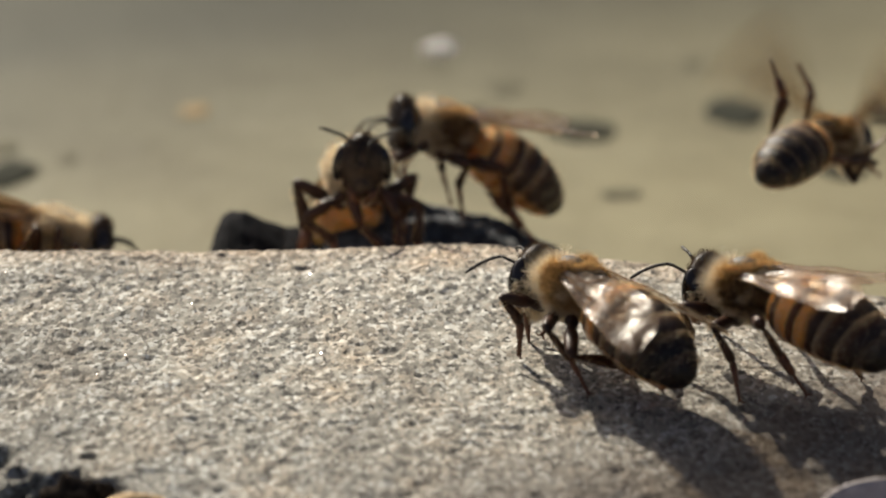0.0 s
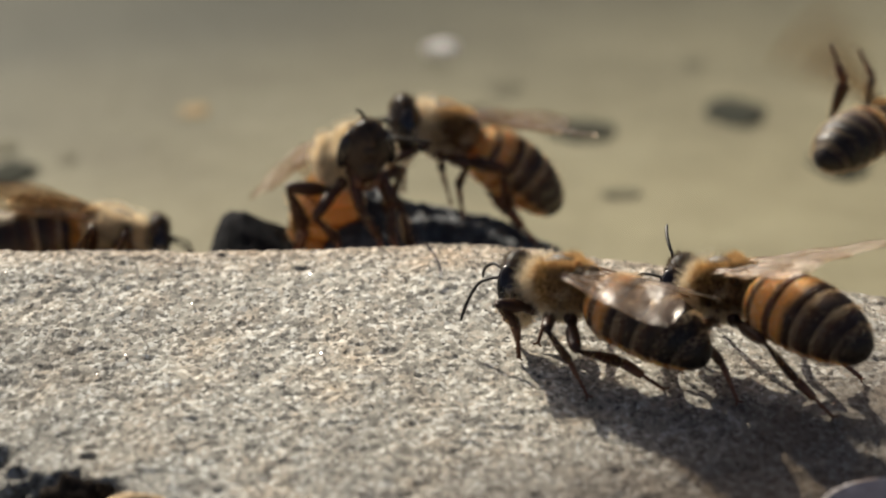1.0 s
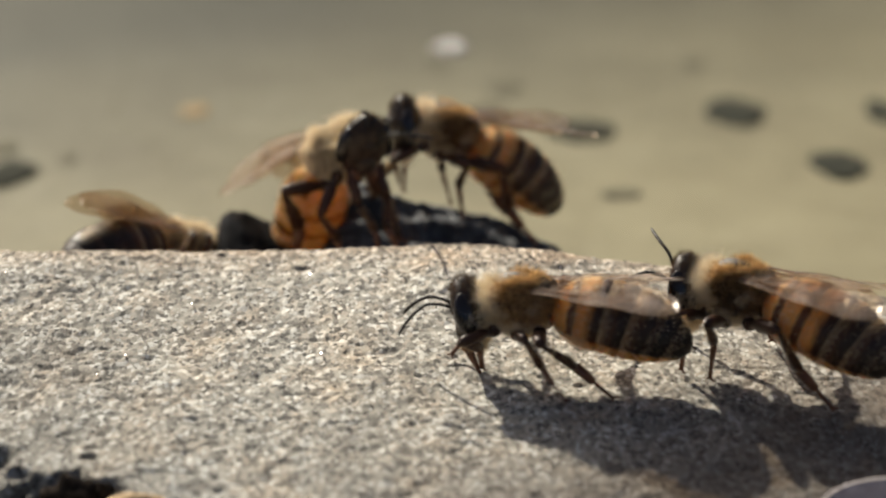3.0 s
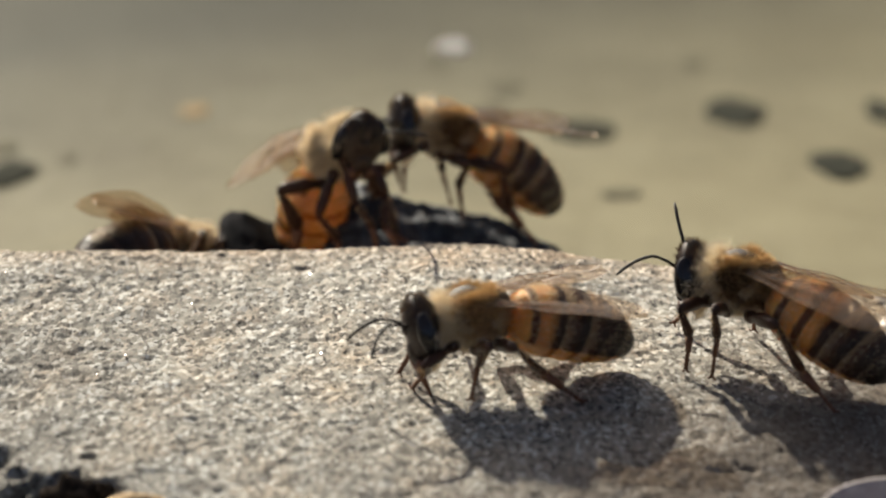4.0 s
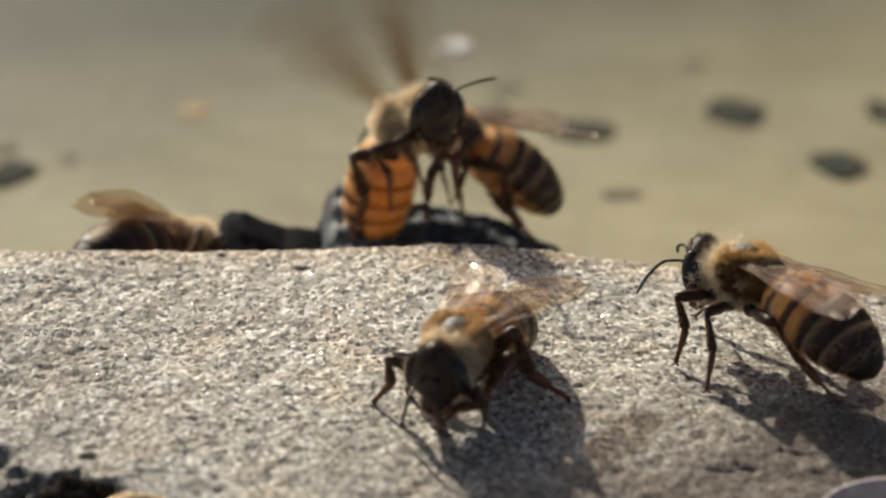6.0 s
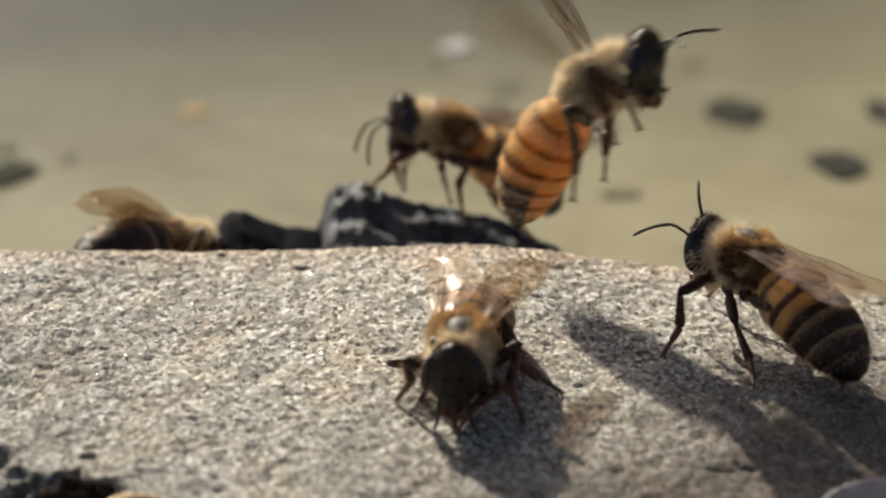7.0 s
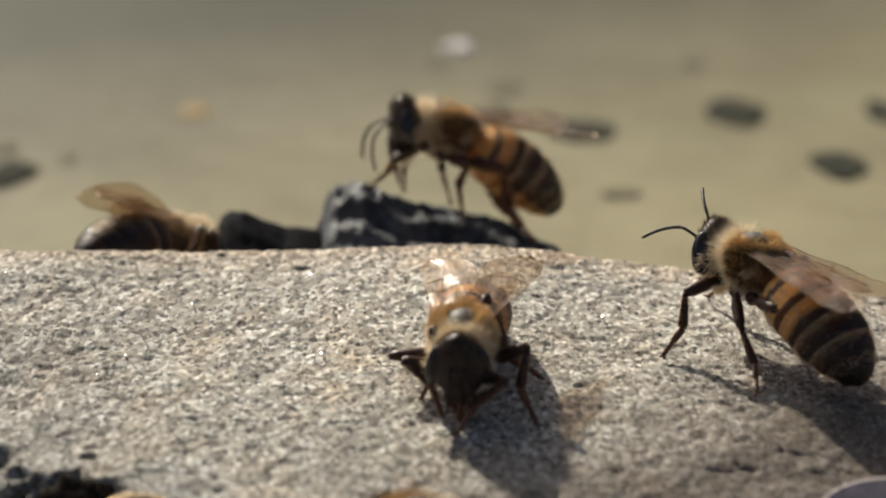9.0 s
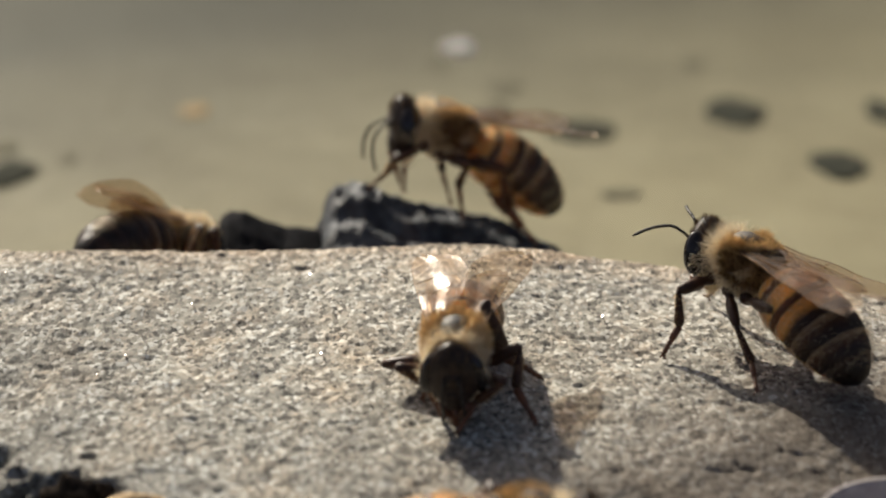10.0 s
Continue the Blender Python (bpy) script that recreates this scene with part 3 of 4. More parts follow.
            rings.append(tail_ring(min(s, 7.65), r))
            band += [k] * 27
        below = {"black": BELLY_DARK, "dark": TAN_DARK}
        if i > 0:
            under = [(c, u * 0.965, w * 0.965) for c, u, w in rings]
            v, f = arched(under, 14, 206, 128)
            for kind in ("orange", "amber", "dark", "black", "brown"):
                M[f"sternite_{kind}{i}"] = mesh_of("sternite", v, f, below.get(kind, STERNITE if i < 5 else AMBER_WIDE), True, [b for b in band[::27] for _ in range(15)])
        v, f = arched(rings, 26)
        for kind in ("orange", "amber", "dark", "black", "brown"):
            mats = {"brown": (AMBER, AMBER_WIDE, TAN_DARK, TAN_DARK, TIP, TIP), "black": (AMBER_WIDE, AMBER_WIDE, TAN_DARK, TIP, TIP, TIP), "orange": (CLEAR_AMBER, CLEAR_AMBER, CLEAR_BAND, AMBER_WIDE, TAN_DARK, TIP), "amber": (AMBER, AMBER, AMBER_WIDE, TAN_DARK, TAN_DARK, TIP), "dark": (AMBER_WIDE, TAN_DARK, TAN_DARK, TIP, TIP, TIP)}[kind]
            M[f"plate_{kind}{i}"] = mesh_of("tergite", v, f, mats[i], True, band)
    spots = []
    for _ in range(5200):
        pick = rng.random()
        s = rng.uniform(0.1, 2.2) if pick < 0.4 else rng.uniform(0.3, 7.0) if pick < 0.6 else rng.choice(ends[2:6]) + rng.uniform(0.05, 0.5)
        a = rng.uniform(0, 2 * math.pi)
        if math.sin(a) < -0.75 and rng.random() < 0.7:
            continue
        if pick > 0.9:
            s, a = rng.uniform(0.3, 5.5), rng.choice((0.0, math.pi)) + rng.gauss(0, 0.45)
        c, u, w = tail_ring(s, tail_radius(s))
        nrm = u.normalized() * math.cos(a) + w.normalized() * math.sin(a)
        spots.append((c + u * math.cos(a) * 1.0 + w * math.sin(a), nrm, 1.35 if s < 1.8 and pick < 0.4 else 0.7))
    M["tail_fur"] = mesh_of("tail_fur", *hairs(rng, spots, 0.5, 0.012, (-1.5, 0, 0), 0.3), FUR_TAIL, False)

    # wings: membrane and veins, root at the origin, along +x, leading edge on the left (+y)
    def wing(length, width, tag, veins):
        nx, ny = 26, 8
        verts = []
        for i in range(nx + 1):
            k = i / nx
            lead = 0.10 * length * math.sin(math.pi * k * 0.55) * 0.7 - 0.9 * max(k - 0.8, 0) ** 1.3 * width
            full = width * (0.16 + 0.84 * math.sin(math.pi * 0.5 * min(k / 0.72, 1)) ** 1.2)
            full *= math.sqrt(max(1 - (max(k - 0.72, 0) / 0.283) ** 2, 0.0)) * 0.9 + 0.1
            for j in range(ny + 1):
                q = j / ny
                z = 0.16 * math.sin(q * 9 + k * 3) * q * (1 - q) * 2 - 0.35 * q * k * 0.5 + 0.06 * math.sin(k * 17 + q * 5)
                verts.append((length * k, lead - full * q, z))
        w = ny + 1
        faces = [(i * w + j, i * w + j + 1, (i + 1) * w + j + 1, (i + 1) * w + j) for i in range(nx) for j in range(ny)]
        me = mesh_of(tag, verts, faces, WING)
        pieces = []
        for line in veins:
            pts = []
            for k, q in line:
                i, j = min(k * nx, nx - 1e-6), min(q * ny, ny - 1e-6)
                a = Vector(verts[int(i) * w + int(j)]).lerp(Vector(verts[int(i + 1) * w + int(j)]), i % 1)
                b = Vector(verts[int(i) * w + int(j) + 1]).lerp(Vector(verts[int(i + 1) * w + int(j) + 1]), i % 1)
                pts.append(a.lerp(b, j % 1))
            pieces.append(tube(pts, [0.03 - 0.014 * n / len(pts) for n in range(len(pts))], 5))
        return me, mesh_of(tag + "_veins", *joined(*pieces), VEIN)

    lead = [(k / 12, 0.0) for k in range(12)]
    M["forewing"], M["forewing_veins"] = wing(9.2, 3.0, "forewing", [lead, [(0, .4), (.2, .28), (.45, .3), (.68, .35), (.75, .5)], [(0.02, .6), (.25, .62), (.5, .7), (.62, .8)], [(.2, .28), (.25, .62)], [(.45, .3), (.5, .7)], [(.45, .1), (.45, .3)], [(.62, .05), (.66, .34), (.62, .8)], [(.25, .62), (.35, .95)]])
    M["hindwing"], M["hindwing_veins"] = wing(6.4, 1.9, "hindwing", [lead, [(0, .4), (.3, .35), (.6, .4), (.8, .6)], [(.3, .35), (.42, .8)]])

    # legs along +x with the knee's bend upwards (+z)
    for leg, (l1, l2, l3) in BONES.items():
        fat = 1.15 if leg == "hind" else 1.0
        M["femur_" + leg] = mesh_of("leg", *joined(ball((0.05, 0, 0), (0.42, 0.36, 0.4), 10, 8), tube([(0, 0, 0), (0.45, 0, -0.05), (0.7, 0, 0), (l1 * 0.45, 0, 0.02), (l1 * 0.85, 0, 0.0), (l1, 0, 0)], [0.36, 0.29, 0.25, 0.39 * fat, 0.33 * fat, 0.22], 9, 0.85)), LEG_DARK)
        wide = 0.52 if leg == "hind" else 0.32
        M["tibia_" + leg] = mesh_of("tibia", *tube([(-0.05, 0, 0), (0.2, 0, 0), (l2 * 0.5, 0, 0), (l2 * 0.88, 0, 0), (l2, 0, 0)], [0.15, 0.17, wide * 0.75, wide, wide * 0.7], 9, 0.5 if leg == "hind" else 0.85), LEG_DARK)
        d = Vector((math.cos(FLARE), 0, math.sin(FLARE)))
        o = Vector((l2, 0, 0))
        pts, rad = [o - d * 0.05, o + d * 0.12, o + d * l3 * 0.46], [0.14, wide * 0.8, wide * 0.62]
        for n in range(4):
            pts += [o + d * l3 * (0.48 + 0.12 * n), o + d * l3 * (0.56 + 0.12 * n)]
            rad += [0.12, 0.18]
        M["tarsus_" + leg] = mesh_of("tarsus", *joined(tube(pts, rad, 8, 0.7), tube([o + d * l3 * 0.92, o + d * l3 * 0.97 + Vector((0.05, 0.2, 0.0)), o + d * l3 + Vector((0, 0.3, -0.1))], [0.08, 0.06, 0.02], 5), tube([o + d * l3 * 0.92, o + d * l3 * 0.97 + Vector((0.05, -0.2, 0.0)), o + d * l3 + Vector((0, -0.3, -0.1))], [0.08, 0.06, 0.02], 5)), LEG_RED)
        spots = []
        for _ in range(150):
            k, a = rng.uniform(0.1, 1.0), rng.uniform(0, 6.28)
            n = Vector((0.3, math.cos(a), math.sin(a)))
            spots.append((Vector((l2 * k, math.cos(a) * wide * 0.4, math.sin(a) * wide * 0.75)), n, 1.0))
        M["hair_" + leg] = mesh_of("leg_hair", *hairs(rng, spots, 0.32, 0.014, (0.5, 0, 0)), FUR, False)


bee_meshes()


def solve_leg(leg, hip, foot, pole):
    """Poses of the thigh (in the bee's space) and of the shin (in the thigh's space) that bring the foot to its place."""
    l1, l2, l3 = BONES[leg]
    tip = Vector((l2 + l3 * math.cos(FLARE), 0, l3 * math.sin(FLARE)))
    l2e, phi = tip.length, math.atan2(tip.z, tip.x)
    d = foot - hip
    dist = min(max(d.length, abs(l2e - l1) + 0.15), l1 + l2e - 0.03)
    n = d.normalized()
    z = (pole - n * pole.dot(n)).normalized()
    y = z.cross(n)
    ca = max(min((l1 * l1 + dist * dist - l2e * l2e) / (2 * l1 * dist), 1), -1)
    x1 = n * ca + z * math.sqrt(1 - ca * ca)
    z1 = x1.cross(y)
    knee = x1 * l1
    e = (n * dist - knee).normalized()
    e2 = e.cross(y)
    x2 = e * math.cos(phi) - e2 * math.sin(phi)
    z2 = x2.cross(y)

    def frame_of(o, x, y, z):
        return Matrix(((x.x, y.x, z.x, o.x), (x.y, y.y, z.y, o.y), (x.z, y.z, z.z, o.z), (0, 0, 0, 1)))

    thigh = frame_of(hip * MM, x1, y, z1)
    shin = frame_of((hip + knee) * MM, x2, y, z2)
    return thigh, thigh.inverted() @ shin


class Bee:
    """A honey bee: its parts, and how they are set and keyed. Forward is +x; the origin is the middle of the thorax."""

    def __init__(self, label, kind="amber", droop=4, spread=22, lift=6, feeler=(25, 10), head=(0, 0, 0), tongue=False, size=1.0, feet={}, twist=8, pale=False, gold=False):
        M = MESHES
        self.root = tagged(new("honey_bee"), label, "bee", "honey bees at the puddle")
        self.root.empty_display_size = 0.003
        r = self.root
        r.scale, self.size = (size, size, size), size
        self.thorax = part("thorax", M["thorax"], r, label="dark thorax under golden fur")
        part("fur", M["thorax_fur_sunlit" if pale else "thorax_fur"], self.thorax), part("side_fur", M["side_fur_gold" if gold else "side_fur"], self.thorax), part("breast_fur", M["breast_fur"], self.thorax), part("scutum", M["scutum"], self.thorax, label="bare grey back plate")
        self.head_pose = at_mm(2.05, 0, -0.15, *head)
        self.head = part("head", M["head"], r, self.head_pose, "dark heart-shaped head")
        part("head_fur", M["head_fur"], self.head), part("face_fur", M["face_fur"], self.head), part("cheek_fur", M["cheek_fur"], self.head)
        part("ocellus", M["ocelli"], self.head)
        self.feelers = []
        for k, s in ((1, "_l"), (-1, "_r")):
            part("eye", M["eye" + s], self.head, label="glossy black compound eye")
            part("mandible", M["jaw" + s], self.head)
            self.feelers.append(part("antenna", M["feeler" + s], self.head, at_mm(1.6, 0.32 * k, 0.25, 0, -feeler[1], feeler[0] * k)))
        if tongue:
            part("tongue", M["tongue"], self.head, label="red-brown drinking tongue")
        self.tail = part("abdomen", M["core_" + kind], r, at_mm(-1.75, 0, -0.35, 0, -droop, 0), "banded abdomen")
        for i in range(6):
            part("tergite", M[f"plate_{kind}{i}"], self.tail)
            if i > 0:
                part("sternite", M[f"sternite_{kind}{i}"], self.tail)
        if kind != "dark":
            part("tail_fur", M["tail_fur"], self.tail)
        self.wings = []
        for k in (1, -1):
            for name, x, extra, low in (("forewing", 0.45, 0, 0.0), ("hindwing", -0.25, -5, -0.14)):
                m = at_mm(x, 1.25 * k, 1.05 + low) @ self.wing_turn(k, spread + extra, lift, twist)
                w = part(name, M[name], r, m, "translucent brown wing")
                part("vein", M[name + "_veins"], w)
                self.wings.append((w, k, x, 1.05 + low, spread + extra, lift))
        self.legs = []
        for leg in ("front", "mid", "hind"):
            for k in (1, -1):
                o = [part("leg", M["femur_" + leg], r)]
                o.append(part("tibia", M["tibia_" + leg], o[0]))
                o.append(part("tarsus", M["tarsus_" + leg], o[0], label="red-brown foot"))
                o.append(part("leg_hair", M["hair_" + leg], o[0]))
                hip = Vector(HIPS[leg])
                hip.y *= k
                home = Vector((*FEET[leg], -3.0))
                home.y *= k
                if (leg, k) in feet:
                    home = Vector((*feet[(leg, k)], -3.0))
                pole = Vector((0.3, 0.7 * k, 0.35) if leg == "front" else (-0.35, 0.8 * k, 0.75) if leg == "hind" else (0, 0.9 * k, 0.6))
                self.legs.append([leg, o, hip, home, pole])
                self.set_leg(self.legs[-1], home)

    @staticmethod
    def wing_turn(k, spread, lift, twist=8):
        """Turn of a folded or spread wing: k is 1 for the left one; its leading edge lies outwards."""
        turn = Matrix.Rotation(radians(180 - spread * k), 4, "Z") @ Matrix.Rotation(radians(-lift), 4, "Y") @ Matrix.Rotation(radians(twist * k), 4, "X")
        return turn @ Matrix.Rotation(0 if k < 0 else math.pi, 4, "X")

    def set_leg(self, entry, foot):
        leg, o, hip, home, pole = entry
        thigh, shin = solve_leg(leg, hip, foot, pole)
        o[0].matrix_basis = thigh
        for q in o[1:]:
            q.matrix_basis = shin

    def place(self, x, y, z, rx=0, ry=0, rz=0):
        self.root.matrix_basis = at_mm(x, y, z, rx, ry, rz) @ Matrix.Diagonal((self.size, self.size, self.size, 1))
        return self

    def stand(self, spots):
        """Put single feet on places of the world: (leg, side) to place in mm."""
        inv = self.root.matrix_basis.inverted()
        for entry in self.legs:
            key = (entry[0], 1 if entry[2].y > 0 else -1)
            if key in spots:
                entry[3] = inv @ (Vector(spots[key]) * MM) / MM
                self.set_leg(entry, entry[3])
        return self


def glide(rows, t):
    """Row values at t, on a smooth line through the rows."""
    n = len(rows)
    i = max([k for k in range(n) if rows[k][0] <= t + 1e-9] or [0])
    if i >= n - 1:
        return np.array(rows[-1][1:], float)
    p = [np.array(rows[min(max(j, 0), n - 1)][1:], float) for j in (i - 1, i, i + 1, i + 2)]
    ts = [rows[min(max(j, 0), n - 1)][0] for j in (i - 1, i, i + 1, i + 2)]
    h = ts[2] - ts[1]
    k = (t - ts[1]) / h
    m1 = (p[2] - p[0]) / max(ts[2] - ts[0], 1e-6) * h if i > 0 else p[2] - p[1]
    m2 = (p[3] - p[1]) / max(ts[3] - ts[1], 1e-6) * h if i + 2 < n else p[2] - p[1]
    lim = 1.5 * np.abs(p[2] - p[1])
    m1, m2 = np.clip(m1, -lim, lim), np.clip(m2, -lim, lim)
    return (2 * k**3 - 3 * k**2 + 1) * p[1] + (k**3 - 2 * k**2 + k) * m1 + (-2 * k**3 + 3 * k**2) * p[2] + (k**3 - k**2) * m2


def key_walking(bee, rows, ground, until=10.0, tuck=None, steps={}):
    """Key a bee's way over the ground; its feet hold their places and step when the body has moved on. After until it flies, legs tucked.
    steps: for single feet, rows of (seconds, x, y) where they stand."""
    times = [round(0.1 * i, 1) for i in range(101)]
    body = [(t, at_mm(*glide(rows, t))) for t in times]
    walk(bee.root, body)
    for n, entry in enumerate(bee.legs):
        leg, o, hip, home, pole = entry
        thighs, shins, held = [], [], None
        for (t, flat) in body:
            m = flat @ Matrix.Diagonal((bee.size, bee.size, bee.size, 1))
            if t <= until:
                w = m @ (home * MM)
                want = Vector((w.x / MM, w.y / MM, float(ground(w.x / MM, w.y / MM)) + 0.12))
                if (leg, 1 if hip.y > 0 else -1) in steps:
                    sx, sy = glide(steps[(leg, 1 if hip.y > 0 else -1)], t)
                    held = Vector((sx, sy, float(ground(sx, sy)) + 0.12))
                elif held is None or ((want - held).length > 1.3 and (round(t * 10) + n) % 3 == 0) or (want - held).length > 2.4:
                    held = want
                local = m.inverted() @ (held * MM)
                foot = local / MM
            else:
                aim = Vector(tuck[leg])
                aim.y *= 1 if hip.y > 0 else -1
                foot = foot.lerp(aim, 0.4)
            a, b = solve_leg(leg, hip, foot, pole)
            thighs.append((t, a)), shins.append((t, b))
        walk(o[0], thighs)
        for q in o[1:]:
            walk(q, shins)


def key_flying(bee, rows, spans, middle=30):
    """Key a flight, with the wings beating within spans (from, to)."""
    walk(bee.root, [(t, at_mm(*v)) for t, *v in rows])
    beat(bee, spans, (), middle)


def beat(bee, spans, before=(), middle=44):
    """Wing beats within spans; before: rows of (seconds, spread, lift) until then; middle: the lift at mid-stroke."""
    for w, k, x, z, spread, lift in bee.wings:
        base = at_mm(x, 1.25 * k, z)
        folded = base @ bee.wing_turn(k, spread, lift)
        keys = [(t, base @ bee.wing_turn(k, s, up, 45)) for t, s, up in before]
        for a, b in spans:
            if a > 0.1 and not before:
                keys.append((a - 0.07, folded))
            for i in range(round(a * FPS), round(b * FPS) + 1):
                stroke = (0, 1, 0.9, 0, -1, -0.9)[i % 6]
                keys.append((i / FPS, base @ bee.wing_turn(k, 76 + 8 * stroke, middle + 50 * stroke, 75)))
            if b < 9.9:
                keys.append((b + 0.07, folded))
        if keys[0][0] > 0.01:
            keys.insert(0, (0.0, folded))
        if keys[-1][0] < 9.99:
            keys.append((10.0, keys[-1][1]))
        walk(w, keys)


def key_head(bee, rows, reach=2.05):
    """Rows of (seconds, turn); reach: how far ahead of the thorax the neck is held."""
    walk(bee.head, [(t, at_mm(reach, 0, -0.15, *turn)) for t, *turn in rows])


def key_feelers(bee, left, right):
    """Rows of (seconds, outwards, upwards) for each antenna."""
    for ob, k, rows in ((bee.feelers[0], 1, left), (bee.feelers[1], -1, right)):
        walk(ob, [(t, at_mm(1.6, 0.32 * k, 0.25, 0, -up, out * k)) for t, out, up in rows])


def key_wings(bee, rows):
    """Rows of (seconds, spread, lift, twist) for wings that fold and open without beating; a row may add
    how much further the right wing spreads and lifts."""
    for w, k, x, z, spread, lift in bee.wings:
        extra = 0 if w.data.name.startswith("forewing") else -5
        keys = []
        for t, s, up, tw, *more in rows:
            ds, du = more if more and k < 0 else (0, 0)
            keys.append((t, at_mm(x, 1.25 * k, z) @ bee.wing_turn(k, s + ds + extra, up + du, tw)))
        walk(w, keys)


# ---- dark wet slate behind the crest ----
def slate():
    """A jagged ridge of wet slate with a steep notched end, on a low shelf."""
    nx, ny = 230, 120
    xs, ys = np.linspace(-11, 10.5, nx), np.linspace(5.0, 24.0, ny)
    x, y = np.meshgrid(xs, ys)
    top = np.interp(x, [-11, -9.4, -8.7, -8.3, -8.05, -7.7, -7.2, -6.2, -5.2, -4.4, -2.6, -0.6, 1.4, 4.4, 6.6, 8.3, 10.5], [-9, -5.0, -3.4, -2.6, -1.3, -0.55, -0.15, 0.15, 0.0, -0.5, -1.15, -1.35, -2.0, -3.0, -3.8, -4.7, -9])
    crest = 16.0 + 0.7 * np.sin(x * 0.5)
    near = np.maximum(crest - y, 0.0)
    # the near side goes down in worn steps
    fallen = near + 0.45 * np.sin(near * 2.6 + 0.5 * np.sin(x * 0.9))
    z = top - np.where(y < crest, 0.34 * np.maximum(fallen, 0) ** 1.2, 0.34 * np.abs(y - crest) ** 1.25)
    perch = -4.9 - 0.5 * np.maximum(np.abs(x + 4) - 5, 0) ** 1.4 - 0.5 * np.maximum(np.abs(y - 8.8) - 2.0, 0) ** 1.5
    z = np.maximum(z, perch)
    z = z + lumps(x, y, 2.6, 21) * 0.4 + lumps(x * 0.6 + y * 0.4, y, 1.2, 22) * 0.55 - np.abs(lumps(x, y * 0.8, 1.0, 28)) * 0.5 + lumps(x, y, 0.5, 23) * 0.2
    verts = np.stack([x, y, np.maximum(z, -14)], -1).reshape(-1, 3).tolist()
    faces = [(j * nx + i, j * nx + i + 1, (j + 1) * nx + i + 1, (j + 1) * nx + i) for j in range(ny - 1) for i in range(nx - 1)]
    return tagged(new("slate", mesh_of("slate", verts, faces, SLATE)), "dark wet slate rock rising out of the puddle", "rock")


def low_rock():
    """The flat dark rock beside it, with a hump at its end and a low saddle towards the slate."""
    nx, ny = 180, 70
    xs, ys = np.linspace(-33, -6.0, nx), np.linspace(6.0, 21.0, ny)
    x, y = np.meshgrid(xs, ys)
    hump = np.interp(x, [-33, -17.2, -16.0, -15.4, -14.9, -14.3, -13.4, -12.5, -11.6, -10.6, -9.4, -8.2, -6.0], [-12, -9, -5.0, -3.0, -1.9, -1.5, -1.5, -1.75, -2.3, -2.65, -2.7, -2.75, -6.0])
    z = hump - 0.30 * np.abs(y - 14.5) ** 1.35
    shelf = -5.5 - 0.5 * np.maximum(np.abs(x + 19) - 11, 0) ** 1.5 - 0.6 * np.maximum(np.abs(y - 11) - 3.5, 0) ** 1.6
    z = np.maximum(z, shelf) + lumps(x, y, 2.2, 25) * 0.25 + lumps(x, y, 0.9, 26) * 0.25
    verts = np.stack([x, y, np.maximum(z, -14)], -1).reshape(-1, 3).tolist()
    faces = [(j * nx + i, j * nx + i + 1, (j + 1) * nx + i + 1, (j + 1) * nx + i) for j in range(ny - 1) for i in range(nx - 1)]
    mat = chitin("black_rock", [(0.3, (0.006, 0.006, 0.007)), (0.7, (0.022, 0.022, 0.024))], 0.9, 0.8, 0.8, gloss=0.04)
    return tagged(new("low_rock", mesh_of("low_rock", verts, faces, mat)), "low black rock in the water behind the stone", "rock")


slate()
low_rock()


# ---- sunken and floating bits in the puddle ----
def lump_mesh(name, size, mat, seed, rough=0.3):
    rng = np.random.RandomState(seed)
    v, f = ball((0, 0, 0), (1, 1, 1), 26, 14)
    shift = rng.rand(3) * 20
    out = []
    for p in v:
        k = 1 + rough * (noise.noise(Vector(p) * 1.4 + Vector(shift)) + 0.4 * noise.noise(Vector(p) * 4.0 + Vector(shift)))
        out.append((p.x * k * size[0], p.y * k * size[1], p.z * k * size[2]))
    return mesh_of(name, out, f, mat)


def pebble(name, x, y, z, size, mat, seed, label, category, turn=0.0, rough=0.3):
    ob = new(name, lump_mesh(name, size, mat, seed, rough))
    ob.matrix_basis = at_mm(x, y, z, 0, 0, turn)
    return tagged(ob, label, category)


BED = WATER_Z - 5.0
SHADOW_SPOT = chitin("shadow_spot", [(0.3, (0.030, 0.034, 0.032)), (0.7, (0.065, 0.068, 0.058))], 0.95, 0.6, gloss=0.1)
DIM_PEBBLE = chitin("silted_pebble", [(0.3, (0.10, 0.095, 0.07)), (0.7, (0.20, 0.185, 0.135))], 0.9, 0.6)
TAN_PEBBLE = chitin("tan_pebble", [(0.3, (0.34, 0.22, 0.10)), (0.7, (0.50, 0.36, 0.19))], 0.8, 1.0)
# flat dark lumps stand in for the shadows of floating bits
for x, y, sx, sy in ((13.0, 79.9, 3.28, 4.15), (28.3, 87.9, 2.73, 5.63), (35.2, 67.2, 2.66, 4.96), (-37.8, 63.6, 2.22, 4.63), (42.5, 88.2, 1.53, 4.74)):
    pebble("pebble", x, y, BED + 0.05, (sx, sy, 0.35), SHADOW_SPOT, int(x * 7) % 97, "flat dark lump on the puddle bed, put in for a shadow", "pebble")
for x, y, sx, sy in ((-33.6, 69.3, 0.76, 1.82), (6.2, 98.9, 1.59, 4.06), (26.1, 110.9, 1.07, 3.07), (-0.7, 110.9, 1.19, 2.78), (15.1, 57.0, 1.72, 1.8), (-39.9, 73.2, 1.34, 2.51)):
    pebble("pebble", x, y, BED, (sx, sy, 0.25), DIM_PEBBLE, int(x * 5) % 89, "small grey pebble half sunk in mud", "pebble")
